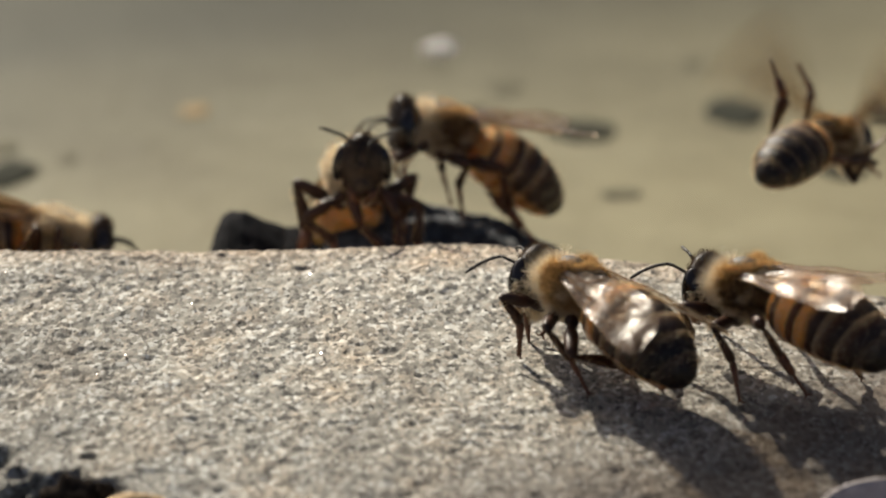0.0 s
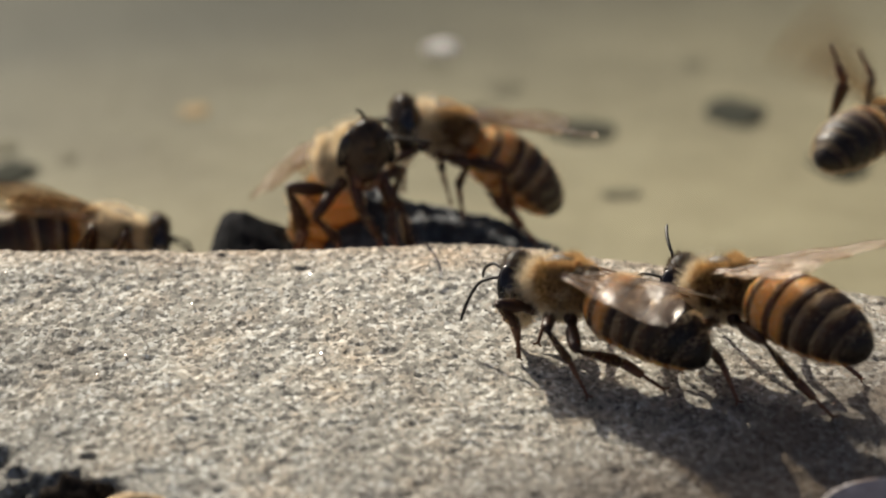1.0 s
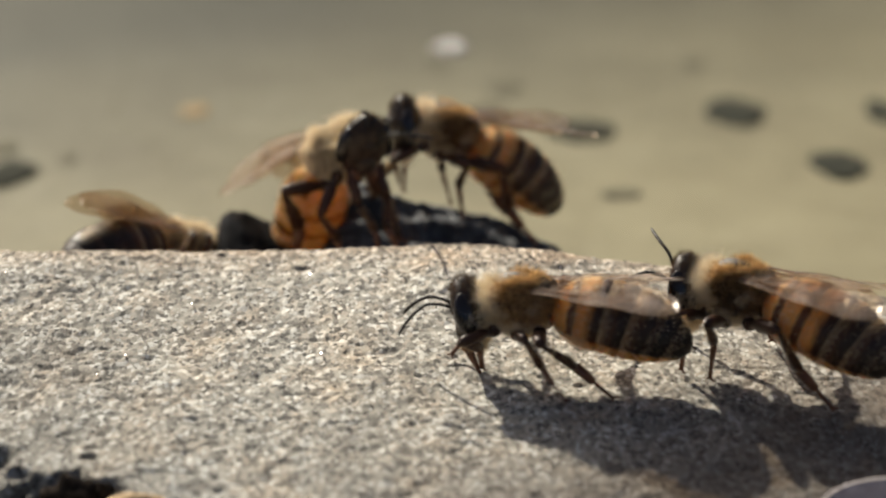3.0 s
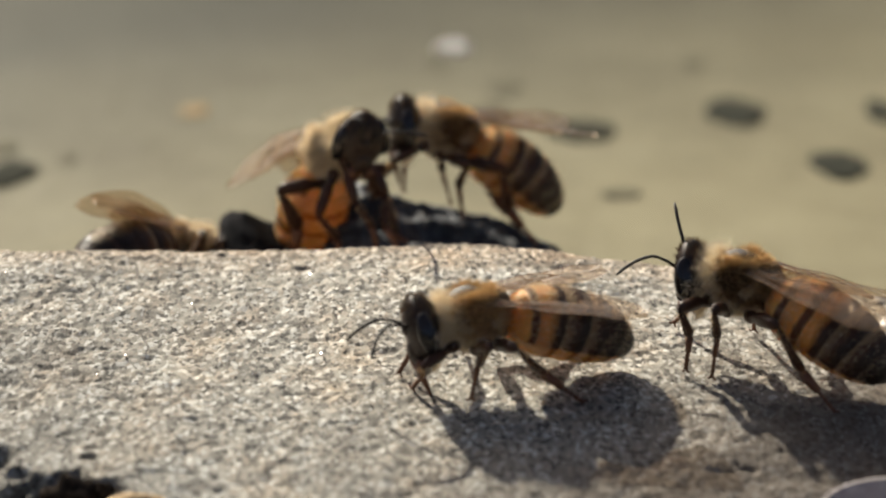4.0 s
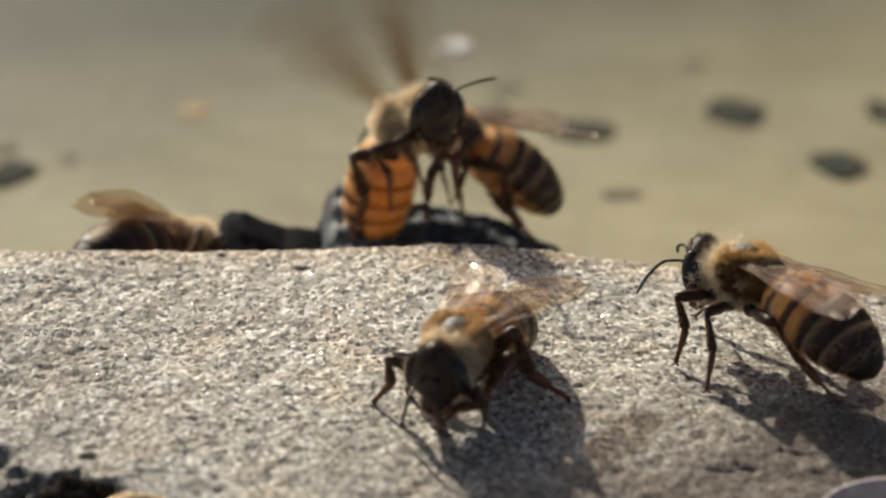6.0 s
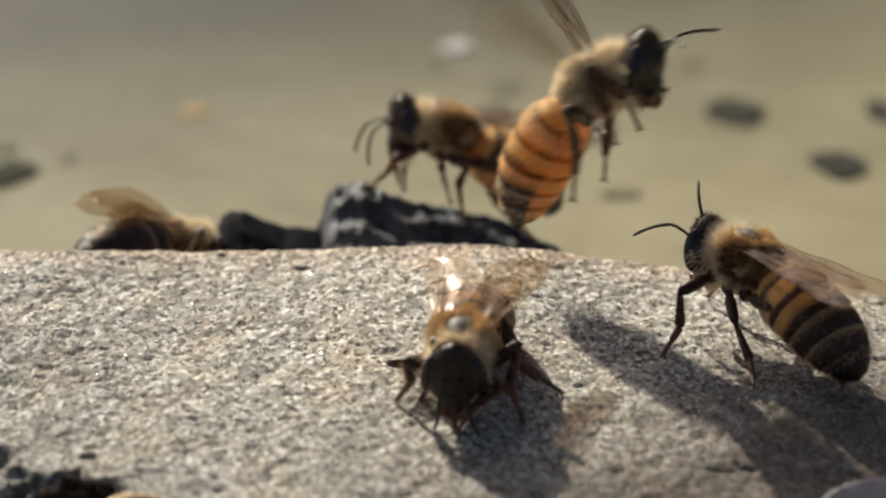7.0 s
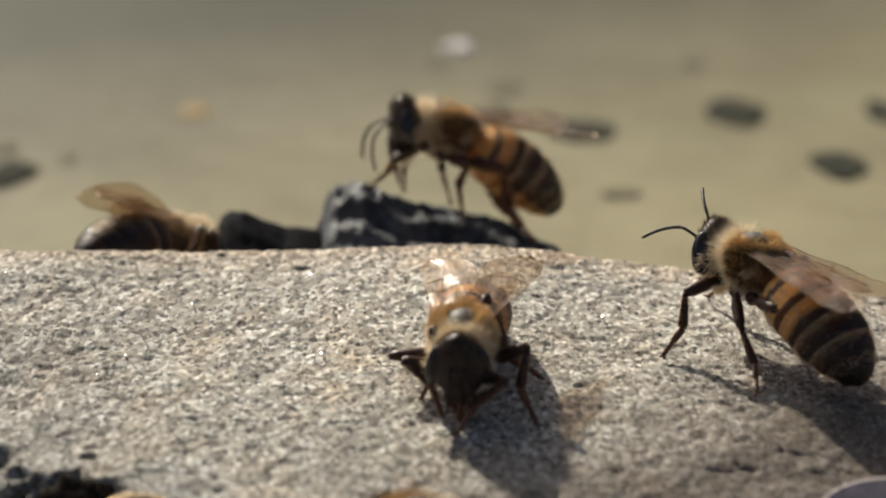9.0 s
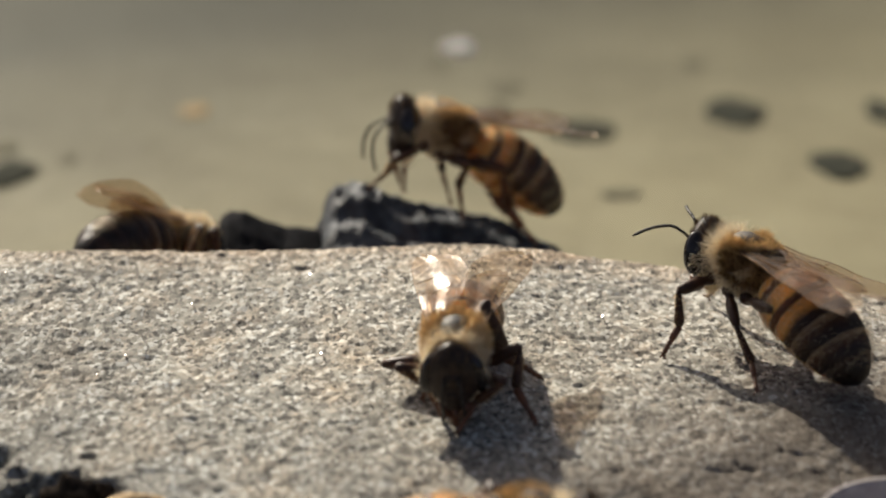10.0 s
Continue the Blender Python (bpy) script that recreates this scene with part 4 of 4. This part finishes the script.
pebble("pebble", -24.0, 88.5, BED, (1.3, 2.6, 0.3), TAN_PEBBLE, 12, "small ochre pebble in the muddy puddle", "pebble")

FOAM = chitin("white_foam", [(0.3, (0.46, 0.44, 0.42)), (0.7, (0.60, 0.58, 0.55))], 0.3, 1.0)


def foam():
    rng = random.Random(4)
    pieces = []
    for _ in range(46):
        r = rng.uniform(0.22, 0.55)
        a, d = rng.uniform(0, 6.28), 1.6 * math.sqrt(rng.random())
        pieces.append(ball((d * math.cos(a), d * 1.6 * math.sin(a), r * 0.3), (r, r, r * 0.8), 10, 6))
    return tagged(new("foam", mesh_of("foam", *joined(*pieces), FOAM)), "small patch of white foam floating on the puddle", "foam")


froth = foam()

# ---- bits on the stone ----
pebble("pebble", -15.6, -29.3, -5.3, (1.5, 0.9, 0.7), TAN_PEBBLE, 31, "ochre pebble lying on the stone's near edge", "pebble")
# dark lumps added inside the pit so that its hollow looks dark enough
PIT_DARK = chitin("pit_dark", [(0.3, (0.008, 0.006, 0.005)), (0.7, (0.05, 0.038, 0.028))], 0.95, 3.0, 1.0, gloss=0.03)
pebble("pit_lump", -19.3, -27.9, -5.35, (1.35, 0.85, 0.85), PIT_DARK, 44, "dark brown lump added to darken the stone's pit", "bark", 0, 0.75)
pebble("pit_lump", -17.6, -27.6, -5.2, (0.55, 0.45, 0.5), PIT_DARK, 45, "small dark lump added to darken the stone's pit", "bark", 0, 0.7)
MICA, _, _ = material("mica", 0.22, (0.9, 0.86, 0.84), 1.0)


def mica_flakes():
    """Flakes of mica, placed and tilted to flash the sun at the camera."""
    tilt = (to_sun + Vector((0, -0.96, 0.275))).normalized()
    verts, faces = [], []
    for x, y in ((-18.0, -13.9), (-19.3, -16.1), (9.3, -9.0), (-6.9, -13.7), (-26.4, -3.6), (-14.8, -7.6), (-8.0, -3.8)):
        c = Vector((x, y, float(stone_height(x, y)) + 0.2))
        u = tilt.cross(Vector((0, 0, 1))).normalized() * 0.06
        w = tilt.cross(u).normalized() * 0.045
        o = len(verts)
        ring = [u, u * 0.4 + w, -u * 0.7 + w * 0.8, -u, -u * 0.3 - w, u * 0.8 - w * 0.7]
        verts += [c + p for p in ring] + [c + p - tilt * 0.5 for p in ring]
        faces += [tuple(o + k for k in range(6)), tuple(o + 11 - k for k in range(6))]
        faces += [(o + (k + 1) % 6, o + k, o + k + 6, o + (k + 1) % 6 + 6) for k in range(6)]
    return tagged(new("mica_flakes", mesh_of("mica_flakes", verts, faces, MICA, False)), "tiny glinting mica flakes set in the sandstone", "mineral", kind="stuff")


mica_flakes()
SHELL = chitin("pale_shell", [(0.3, (0.26, 0.23, 0.22)), (0.7, (0.46, 0.42, 0.41))], 0.9, 0.8, gloss=0.05)


def shell():
    """Broken pale shell: an open cup with a thick rolled rim."""
    rings = []
    for r, z in ((0.4, -0.9), (1.6, -0.75), (2.4, -0.2), (2.8, 0.5), (2.95, 1.0), (2.9, 1.2), (2.7, 1.15), (2.5, 0.8), (2.1, 0.2), (1.2, -0.2), (0.2, -0.3)):
        rings.append((Vector((0, 0, z)), Vector((r * 1.2, 0, 0)), Vector((0, r * 0.9, 0))))
    ob = new("shell_fragment", mesh_of("shell_fragment", *loft(rings, 28), SHELL))
    ob.matrix_basis = at_mm(22.4, -30.2, -5.9, 8, -4, 20)
    return tagged(ob, "pale grey shell fragment on the stone's near edge", "shell")


shell()

# ---- the bees ----
drinker = Bee("golden-brown honey bee crossing the stone and stopping to drink", "brown", droop=2, spread=15, lift=-2, tongue=True, size=1.05, head=(0, 12, 0), gold=True)
amber = Bee("amber-banded honey bee standing on the stone's crest", "amber", droop=4, spread=12, lift=-2, size=1.06)
climber = Bee("honey bee with orange belly propped behind the crest, then flying off", "orange", droop=8, spread=28, lift=34, size=1.12, head=(0, 34, 0), pale=True)
for entry in drinker.legs[4:]:
    entry[4] = Vector((-0.35, 0.9, -0.1)) if entry[2].y > 0 else Vector((-0.7, -0.6, -0.25))
drinker.legs[3][4] = Vector((0.6, -0.5, 0.3))
amber.legs[5][4] = Vector((-0.5, -0.9, -0.2))
for entry in climber.legs:
    entry[4] = Vector((0.5, 0.9 if entry[2].y > 0 else -0.9, 0.6))
rock_bee = Bee("orange-banded honey bee standing on the wet dark slate", "brown", droop=4, spread=11, lift=13, twist=-6, tongue=True, size=1.09, head=(0, 25, 0)).place(0.2, 16.0, 3.8, 0, -23, 196)
rock_bee.stand({("front", 1): (-5.1, 15.3, -0.2), ("mid", 1): (1.4, 14.4, -2.0), ("hind", 1): (6.4, 14.6, -3.9), ("front", -1): (-2.7, 17.0, -0.9), ("mid", -1): (0.6, 18.6, -2.2), ("hind", -1): (5.4, 18.4, -4.0)})
edge_bee = Bee("honey bee with dark abdomen, fur lightened for sunlight, drinking behind the stone's crest", "dark", droop=2, spread=-2, lift=4, size=1.07, twist=30, pale=True)
hoverer = Bee("dark honey bee hovering low over the water with raised legs", "black", droop=6, size=0.95)
for entry, foot in zip(hoverer.legs, ((3.4, 2.5, -2.5), (3.4, -2.5, -2.5), (0.6, 4.0, 5.6), (0.4, -4.4, 1.0), (-3.6, 3.6, 5.2), (-5.0, -3.0, -1.0))):
    entry[4] = Vector((-0.3, 1.0 if entry[2].y > 0 else -1.0, 0.1))
    hoverer.set_leg(entry, Vector(foot))
starter = Bee("golden-brown honey bee that takes off from the stone", "orange", droop=4, pale=True)
passer = Bee("brown honey bee flying past close to the lens", "dark", droop=4, size=0.88)
walker = Bee("orange honey bee walking at the stone's near side", "amber", droop=4, spread=8, lift=-8)


def motions():
    tuck = {"front": (2.6, 1.2, -2.6), "mid": (-0.3, 1.8, -3.4), "hind": (-4.0, 2.2, -4.5)}
    walk(froth, [(t, at_mm(x, 94.0, WATER_Z + 0.05)) for t, x in ((0.0, -0.4), (1.0, -0.2), (2.5, 0.4), (4.0, 1.0), (5.0, 1.3), (8.0, 1.4), (10.0, 1.5))])
    key_walking(drinker, [
        (0.0, 7.3, -14.0, 1.8, 4, -6, 131), (0.5, 7.3, -13.9, 1.8, 3, -4, 136), (1.0, 6.8, -13.8, 1.8, 2, -2, 144), (1.6, 6.5, -14.2, 1.7, 2, -4, 148), (2.5, 5.2, -15.0, 1.6, 2, 2, 156),
        (3.8, 2.7, -17.0, 1.2, 1, -2, 194), (4.0, 1.6, -17.4, 1.2, 1, -2, 198), (4.5, 1.2, -18.3, 1.0, -3, -2, 224),
        (5.0, 0.9, -19.3, 0.8, -3, -1, 232), (5.5, 0.7, -20.5, 0.6, -4, 0, 240), (6.8, 1.0, -19.4, 0.1, -1, 5, 261),
        (7.5, 1.0, -18.8, 0.1, 0, 4, 264), (9.0, 1.1, -18.4, 0.3, 1, 4, 265), (10.0, 0.7, -18.9, 0.1, 3, 6, 266)], stone_height, steps={
        ("front", 1): [(0.0, 4.3, -14.1), (1.8, 4.3, -14.3), (2.0, 3.9, -13.8), (2.5, 3.6, -13.8), (3.2, 1.5, -16.0), (3.8, -1.4, -17.6), (4.3, -2.0, -17.8), (4.8, -1.5, -19.6), (5.5, -1.5, -21.2), (6.6, 0.6, -22.6), (10.0, 0.7, -22.6)],
        ("mid", 1): [(0.0, 8.1, -18.4), (2.5, 7.9, -19.1), (2.9, 7.8, -19.1), (3.2, 4.2, -19.4), (3.8, 1.6, -19.0), (4.6, 1.3, -19.1), (4.9, 0.6, -22.2), (5.7, 0.5, -22.4), (6.4, 4.4, -21.5), (8.0, 4.4, -21.5), (8.3, 5.1, -21.6), (10.0, 5.1, -21.6)],
        ("hind", 1): [(0.0, 12.3, -17.6), (2.6, 12.5, -17.7), (3.0, 9.5, -18.8), (3.8, 7.9, -19.2), (5.5, 7.3, -19.2), (6.8, 6.7, -18.2), (8.7, 6.6, -17.9), (9.0, 5.6, -16.5), (10.0, 5.6, -16.5)],
        ("front", -1): [(0.0, 5.6, -11.6), (0.9, 5.5, -12.6), (2.5, 2.6, -12.8), (3.2, -0.5, -14.4), (3.8, -2.2, -15.6), (4.4, -3.0, -17.0), (5.0, -3.8, -19.0), (5.7, -3.7, -19.3), (6.6, -4.4, -18.9), (6.8, -4.5, -18.9), (7.0, -2.6, -19.0), (7.2, -1.0, -19.4), (7.7, -0.6, -20.0), (8.0, -0.2, -20.5), (8.4, -0.5, -20.5), (9.0, 0.0, -20.9), (10.0, 0.0, -20.9)],
        ("mid", -1): [(0.0, 9.6, -10.2), (1.0, 9.3, -10.2), (2.5, 6.6, -10.8), (3.8, 2.0, -13.0), (4.5, -0.5, -14.2), (5.5, -2.4, -16.5), (6.6, -1.3, -19.0), (10.0, -1.2, -19.0)],
        ("hind", -1): [(0.0, 14.0, -10.5), (2.5, 12.0, -12.4), (3.8, 8.5, -12.6), (5.5, 3.5, -14.5), (6.6, 0.4, -12.8), (10.0, 0.4, -12.8)]})
    key_head(drinker, [(0.0, 0, 8, 0), (1.0, 0, 10, 5), (2.5, 0, 16, 5), (3.8, 0, 14, 0), (4.1, 0, 17, 0), (4.5, 0, 25, 4), (5.0, 0, 32, 2), (5.5, 0, 26, 0), (6.8, 0, 12, 0), (10.0, 0, 12, 0)])
    key_wings(drinker, [(0.0, 14, -8, 34), (0.6, 12, -5, 22), (2.5, 11, -3, 14), (3.8, 14, -4, 4, 0, 7), (4.5, 17, -3, 8, -3, 2), (5.5, 19, 1, 8, -10, 0), (6.8, 15, 2, 8, -7, 1), (7.5, 13, 1, 8, -6, 1), (8.5, 14, 0, 8, -7, 0), (10.0, 14, 2, 8, -7, 1)])
    key_feelers(drinker, [(0.0, 20, -14), (0.5, 22, -40), (1.0, 15, -45), (1.4, 24, -25), (1.9, 15, -40), (2.5, 18, -22), (3.8, 25, -6), (4.2, 28, -20), (4.6, 24, -66), (5.5, 20, -74), (6.8, 25, -70), (7.4, 40, -80), (7.8, 24, -98), (10.0, 22, -100)],
                [(0.0, 20, 0), (0.6, 15, -20), (1.2, 25, -10), (2.5, 10, -5), (3.8, 20, -10), (4.2, 22, -24), (4.6, 25, -64), (5.5, 30, -62), (6.8, 22, -84), (8.0, 20, -96), (10.0, 22, -100)])
    key_walking(amber, [
        (0.0, 17.1, -14.8, 2.0, -4, 2, 135), (0.5, 16.5, -14.7, 1.9, -3, -4, 132), (1.0, 15.8, -14.7, 2.0, -2, 5, 135), (1.5, 16.0, -15.2, 1.8, -2, 1, 140), (2.5, 16.3, -15.6, 1.9, 0, 0, 148),
        (3.8, 16.7, -13.9, 2.1, -1, -11, 153), (4.5, 17.2, -13.7, 2.2, 1, -9, 142), (5.5, 17.1, -14.0, 2.1, 0, -4, 136),
        (6.8, 17.4, -11.4, 2.5, 4, -13, 132), (7.5, 17.5, -11.0, 2.6, 3, -16, 130), (8.0, 18.1, -11.2, 2.6, 3, -15, 130), (9.0, 17.8, -11.7, 2.5, 3, -14, 129),
        (10.0, 17.4, -11.6, 2.5, 2, -15, 132)], stone_height, steps={
        ("front", 1): [(0.0, 13.3, -15.5), (1.6, 13.3, -15.5), (2.0, 13.0, -15.2), (3.8, 13.6, -15.4), (5.5, 13.3, -15.0), (6.5, 12.8, -14.0), (6.9, 12.4, -13.7), (10.0, 12.4, -13.7)],
        ("mid", 1): [(0.0, 16.3, -18.9), (1.4, 16.2, -18.9), (1.7, 14.8, -16.6), (4.6, 15.0, -16.2), (5.2, 14.5, -17.7), (6.4, 14.6, -17.7), (6.8, 17.3, -18.3), (10.0, 17.4, -18.3)],
        ("hind", 1): [(0.0, 20.2, -17.9), (0.5, 20.4, -18.0), (0.8, 21.4, -19.9), (2.5, 21.5, -19.2), (5.6, 21.6, -19.6), (6.6, 22.4, -16.5), (10.0, 22.6, -16.0)]})
    key_head(amber, [(0.0, 0, 4, 0), (2.5, 0, 8, 0), (3.8, 0, 18, 6), (5.0, 0, 16, -8), (5.5, 0, 14, 8), (6.8, 0, 20, 5), (10.0, 0, 20, 5)])
    key_wings(amber, [(0.0, 10, 1, 10), (0.6, 10, 2, 10), (0.9, 16, 9, 4), (1.2, 16, 10, 4), (1.6, 11, 3, 10), (3.8, 10, 0, 15), (6.0, 10, 0, 10), (7.0, 8, 5, 6), (10.0, 8, 5, 6)])
    key_feelers(amber, [(0.0, 25, 0), (1.8, 30, -20), (2.5, 25, -10), (3.8, 25, -4), (4.5, 20, 4), (4.8, 35, -25), (5.5, 32, -55), (6.3, 28, -10), (6.8, 26, -4), (7.4, 20, 12), (7.8, 34, 0), (8.2, 20, 14), (8.6, 26, 2), (10.0, 24, 4)],
                [(0.0, 25, 10), (1.8, 30, 60), (2.2, 25, 10), (3.8, 30, 75), (4.1, 30, 70), (4.5, 25, 15), (5.0, 30, 0), (5.5, 30, -40), (6.3, 28, 30), (6.8, 25, 65), (7.1, 25, 64), (7.5, 25, 14), (8.0, 25, 52), (8.5, 25, 60), (9.0, 25, 50), (9.4, 30, 12), (10.0, 28, 20)])
    key_walking(climber, [
        (0.0, -5.7, 11.2, 2.0, -1, -44, -76), (0.5, -5.6, 11.2, 2.6, 1, -43, -68), (1.0, -6.3, 11.2, 3.0, 2, -42, -58), (2.0, -7.2, 11.2, 3.3, 1, -42, -46),
        (2.5, -6.9, 11.2, 3.4, 1, -40, -44), (4.0, -7.0, 11.2, 3.6, 1, -41, -51), (4.5, -6.1, 11.2, 4.0, 1, -40, -56), (5.0, -5.9, 11.2, 3.9, 1, -38, -58),
        (5.5, -5.0, 11.2, 4.2, 1, -37, -52), (5.7, -4.6, 11.2, 4.4, 2, -38, -51),
        (6.8, 4.5, 5.0, 9.8, 0, -34, -38), (6.9, 6.8, 1.0, 10.1, 0, -39, -31), (7.0, 8.9, -5.0, 11.6, 1, -39, -26), (7.1, 9.8, -11.0, 13.8, 1, -40, -22), (7.2, 10.2, -14.5, 16.0, 1, -36, -19),
        (7.3, 10.3, -13.0, 16.0, 0, -28, -9), (7.4, 11.1, -10.0, 15.6, 0, -18, 8), (7.5, 12.0, -7.0, 15.2, 0, -20, 25), (7.6, 12.9, -7.0, 17.4, 0, -34, 27), (7.8, 15.1, -8.0, 17.7, 0, -35, 27),
        (7.9, 18.2, -8.0, 17.3, 0, -33, 25), (8.0, 22.1, -8.0, 17.2, 0, -32, 25), (8.1, 27.3, -7.5, 17.0, 0, -32, 24), (8.5, 46.0, -2.0, 23.0, 0, -16, 20),
        (10.0, 110.0, 15.0, 60.0, 0, -16, 20)], lambda x, y: -4.7, 5.8, tuck, steps={
        ("front", 1): [(0.0, -1.4, 8.0), (0.3, -1.9, 8.0), (10.0, -1.9, 8.0)], ("front", -1): [(0.0, -3.5, 7.6), (10.0, -3.7, 7.6)],
        ("mid", -1): [(0.0, -6.6, 9.0), (10.0, -6.7, 9.0)], ("hind", -1): [(0.0, -10.0, 9.8), (10.0, -10.2, 9.8)]})
    walk(climber.tail, [(t, at_mm(-1.75, 0, -0.35, 0, -droop, 0)) for t, droop in ((0.0, 8), (0.5, 9), (2.0, 19), (4.0, 19), (5.7, 23), (6.8, 28), (7.0, 13), (7.2, 9), (7.4, 3), (7.5, -9), (7.7, -14), (10.0, -14))])
    key_feelers(rock_bee, [(0.0, 20, -35), (4.0, 22, -45), (6.8, 20, -60), (7.2, 24, -30), (7.6, 25, -12), (8.0, 25, -25), (8.4, 20, -60), (10.0, 20, -62)], [(0.0, 20, -40), (4.0, 20, -50), (6.8, 25, -55), (7.4, 20, -30), (8.4, 22, -58), (10.0, 24, -60)])
    beat(climber, [(5.6, 10.0)], [(0.0, 2, 10), (0.5, 5, 10), (2.5, 7, 9), (4.0, 6, 11), (4.6, 2, 17), (5.0, 0, 24), (5.25, 10, 24), (5.5, 80, 15)], 64)
    key_feelers(climber, [(0.0, 62, 48), (0.6, 55, 30), (1.0, 60, 10), (1.5, 60, 25), (2.5, 62, 10), (4.0, 60, 8), (4.5, 70, 15), (5.0, 55, 20), (5.5, 55, 42), (7.0, 30, 20), (10.0, 30, 20)],
                [(0.0, 62, 48), (0.6, 20, 60), (1.5, 10, 80), (2.5, 15, 70), (4.0, 20, 50), (4.5, 30, 15), (5.0, 30, 50), (5.5, 35, 62), (7.0, 30, 20), (10.0, 30, 20)])
    key_head(climber, [(0.0, -17, 57, -24), (0.5, -20, 54, -29), (1.2, -24, 56, -34), (2.0, -26, 59, -38), (2.5, -27, 57, -41), (4.0, -21, 58, -31), (4.5, -22, 53, -35), (5.0, -23, 49, -38), (5.5, -18, 44, -30), (5.7, -16, 45, -26), (6.8, -4, 39, -7), (7.2, -1, 42, -2), (7.5, 0, 25, 0), (10.0, 0, 25, 0)], 2.4)
    key_walking(edge_bee, [
        (0.0, -25.9, 12.0, -2.50, 0, 9, 14), (1.0, -22.1, 12.0, -2.40, 0, 9, 12), (1.5, -19.0, 12.2, -2.85, 0, 12, 3),
        (2.4, -17.7, 12.1, -3.25, -6, 16, 36), (3.8, -16.9, 12.4, -3.65, -10, 19, 46), (5.5, -17.0, 12.4, -3.35, -10, 17, 46),
        (7.5, -17.2, 12.4, -3.45, -10, 20, 50), (10.0, -17.3, 12.4, -3.05, -10, 21, 52)], lambda x, y: -5.3)
    key_feelers(edge_bee, [(0.0, 18, -48), (0.3, 20, -60), (1.0, 18, -50), (10.0, 22, -55)], [(0.0, 22, -42), (0.5, 18, -58), (10.0, 22, -55)])
    key_flying(hoverer, [
        (0.0, 26.2, 16.0, 3.2, 0, 9, 52), (0.3, 27.4, 16.0, 3.4, 0, 9, 52), (0.5, 29.0, 16.0, 3.2, 0, 9, 52), (0.8, 29.6, 16.0, 3.9, 0, 9, 50),
        (1.0, 30.2, 16.0, 4.2, 0, 9, 50), (1.4, 31.8, 16.0, 4.1, 0, 9, 50), (1.6, 32.8, 16.0, 3.6, 0, 9, 50), (1.8, 33.9, 16.0, 3.4, 0, 9, 50),
        (2.2, 36.0, 16.0, 3.4, 0, 9, 45), (2.6, 42.0, 17.0, 7.0, 0, -10, 30), (10.0, 150.0, 60.0, 90.0, 0, -20, 20)], [(0.0, 10.0)])
    key_flying(starter, [
        (0.0, -18.0, -50.0, -5.8, 0, 0, 80), (4.2, -17.0, -41.0, -4.2, 0, 0, 95), (4.6, -16.0, -35.5, -3.2, 0, 0, 105), (4.8, -16.0, -32.5, -2.6, 0, 0, 110), (4.9, -15.7, -29.5, -2.0, 0, -4, 115), (5.0, -15.8, -23.8, -2.0, 0, -5, 121), (5.1, -16.6, -20.6, 1.7, -6, -18, 127),
        (5.2, -18.4, -18.1, 9.8, -9, -30, 133), (5.3, -20.7, -14.6, 17.2, -8, -28, 130), (5.4, -23.2, -9.4, 24.4, -8, -28, 130), (6.0, -40.0, 20.0, 60.0, 0, -28, 130), (10.0, -160.0, 120.0, 200.0, 0, -28, 130)], [(4.85, 10.0)], 8)
    key_flying(passer, [
        (0.0, -150.0, -20.0, 60.0, 0, 0, -20), (7.0, -42.0, -53.0, 26.0, 0, 0, -30), (7.5, -22.0, -55.0, 22.4, 0, 0, -33), (7.6, -16.7, -55.0, 22.4, 0, -1, -20), (7.7, -13.7, -55.0, 22.4, 0, -2, -20),
        (7.8, -10.9, -55.0, 21.8, 0, -4, -20), (7.9, -8.1, -55.0, 20.6, 0, -2, -21), (8.0, -5.0, -55.0, 18.0, 0, 0, -22), (8.1, -1.6, -55.0, 15.4, 0, 0, -25),
        (8.2, 2.5, -55.0, 12.3, 0, -2, -30), (8.3, 6.5, -55.0, 8.6, 0, -6, -40), (8.4, 11.0, -55.5, 3.6, 0, -4, -52), (8.5, 17.0, -58.0, -1.0, 0, -4, -45), (8.7, 36.0, -64.0, 0.0, 0, -8, -40), (10.0, 140.0, -90.0, 60.0, 0, -10, -30)], [(0.0, 10.0)], 6)
    key_walking(walker, [
        (0.0, -34.0, -52.0, -6.2, 0, 0, 30), (4.0, -20.0, -46.0, -5.1, 0, 0, 30), (7.6, -8.4, -38.6, -3.5, 0, 0, 15), (8.2, -5.4, -37.4, -3.2, 0, 0, 5), (8.6, -3.4, -37.2, -3.15, 0, 0, 5), (9.0, -1.5, -37.2, -3.3, 0, 0, 3),
        (9.4, -0.2, -37.4, -3.5, 0, 0, 2), (9.8, 2.9, -37.2, -3.2, 0, 0, 0), (10.0, 4.0, -37.0, -3.0, 0, 0, 0)], stone_height)


motions()
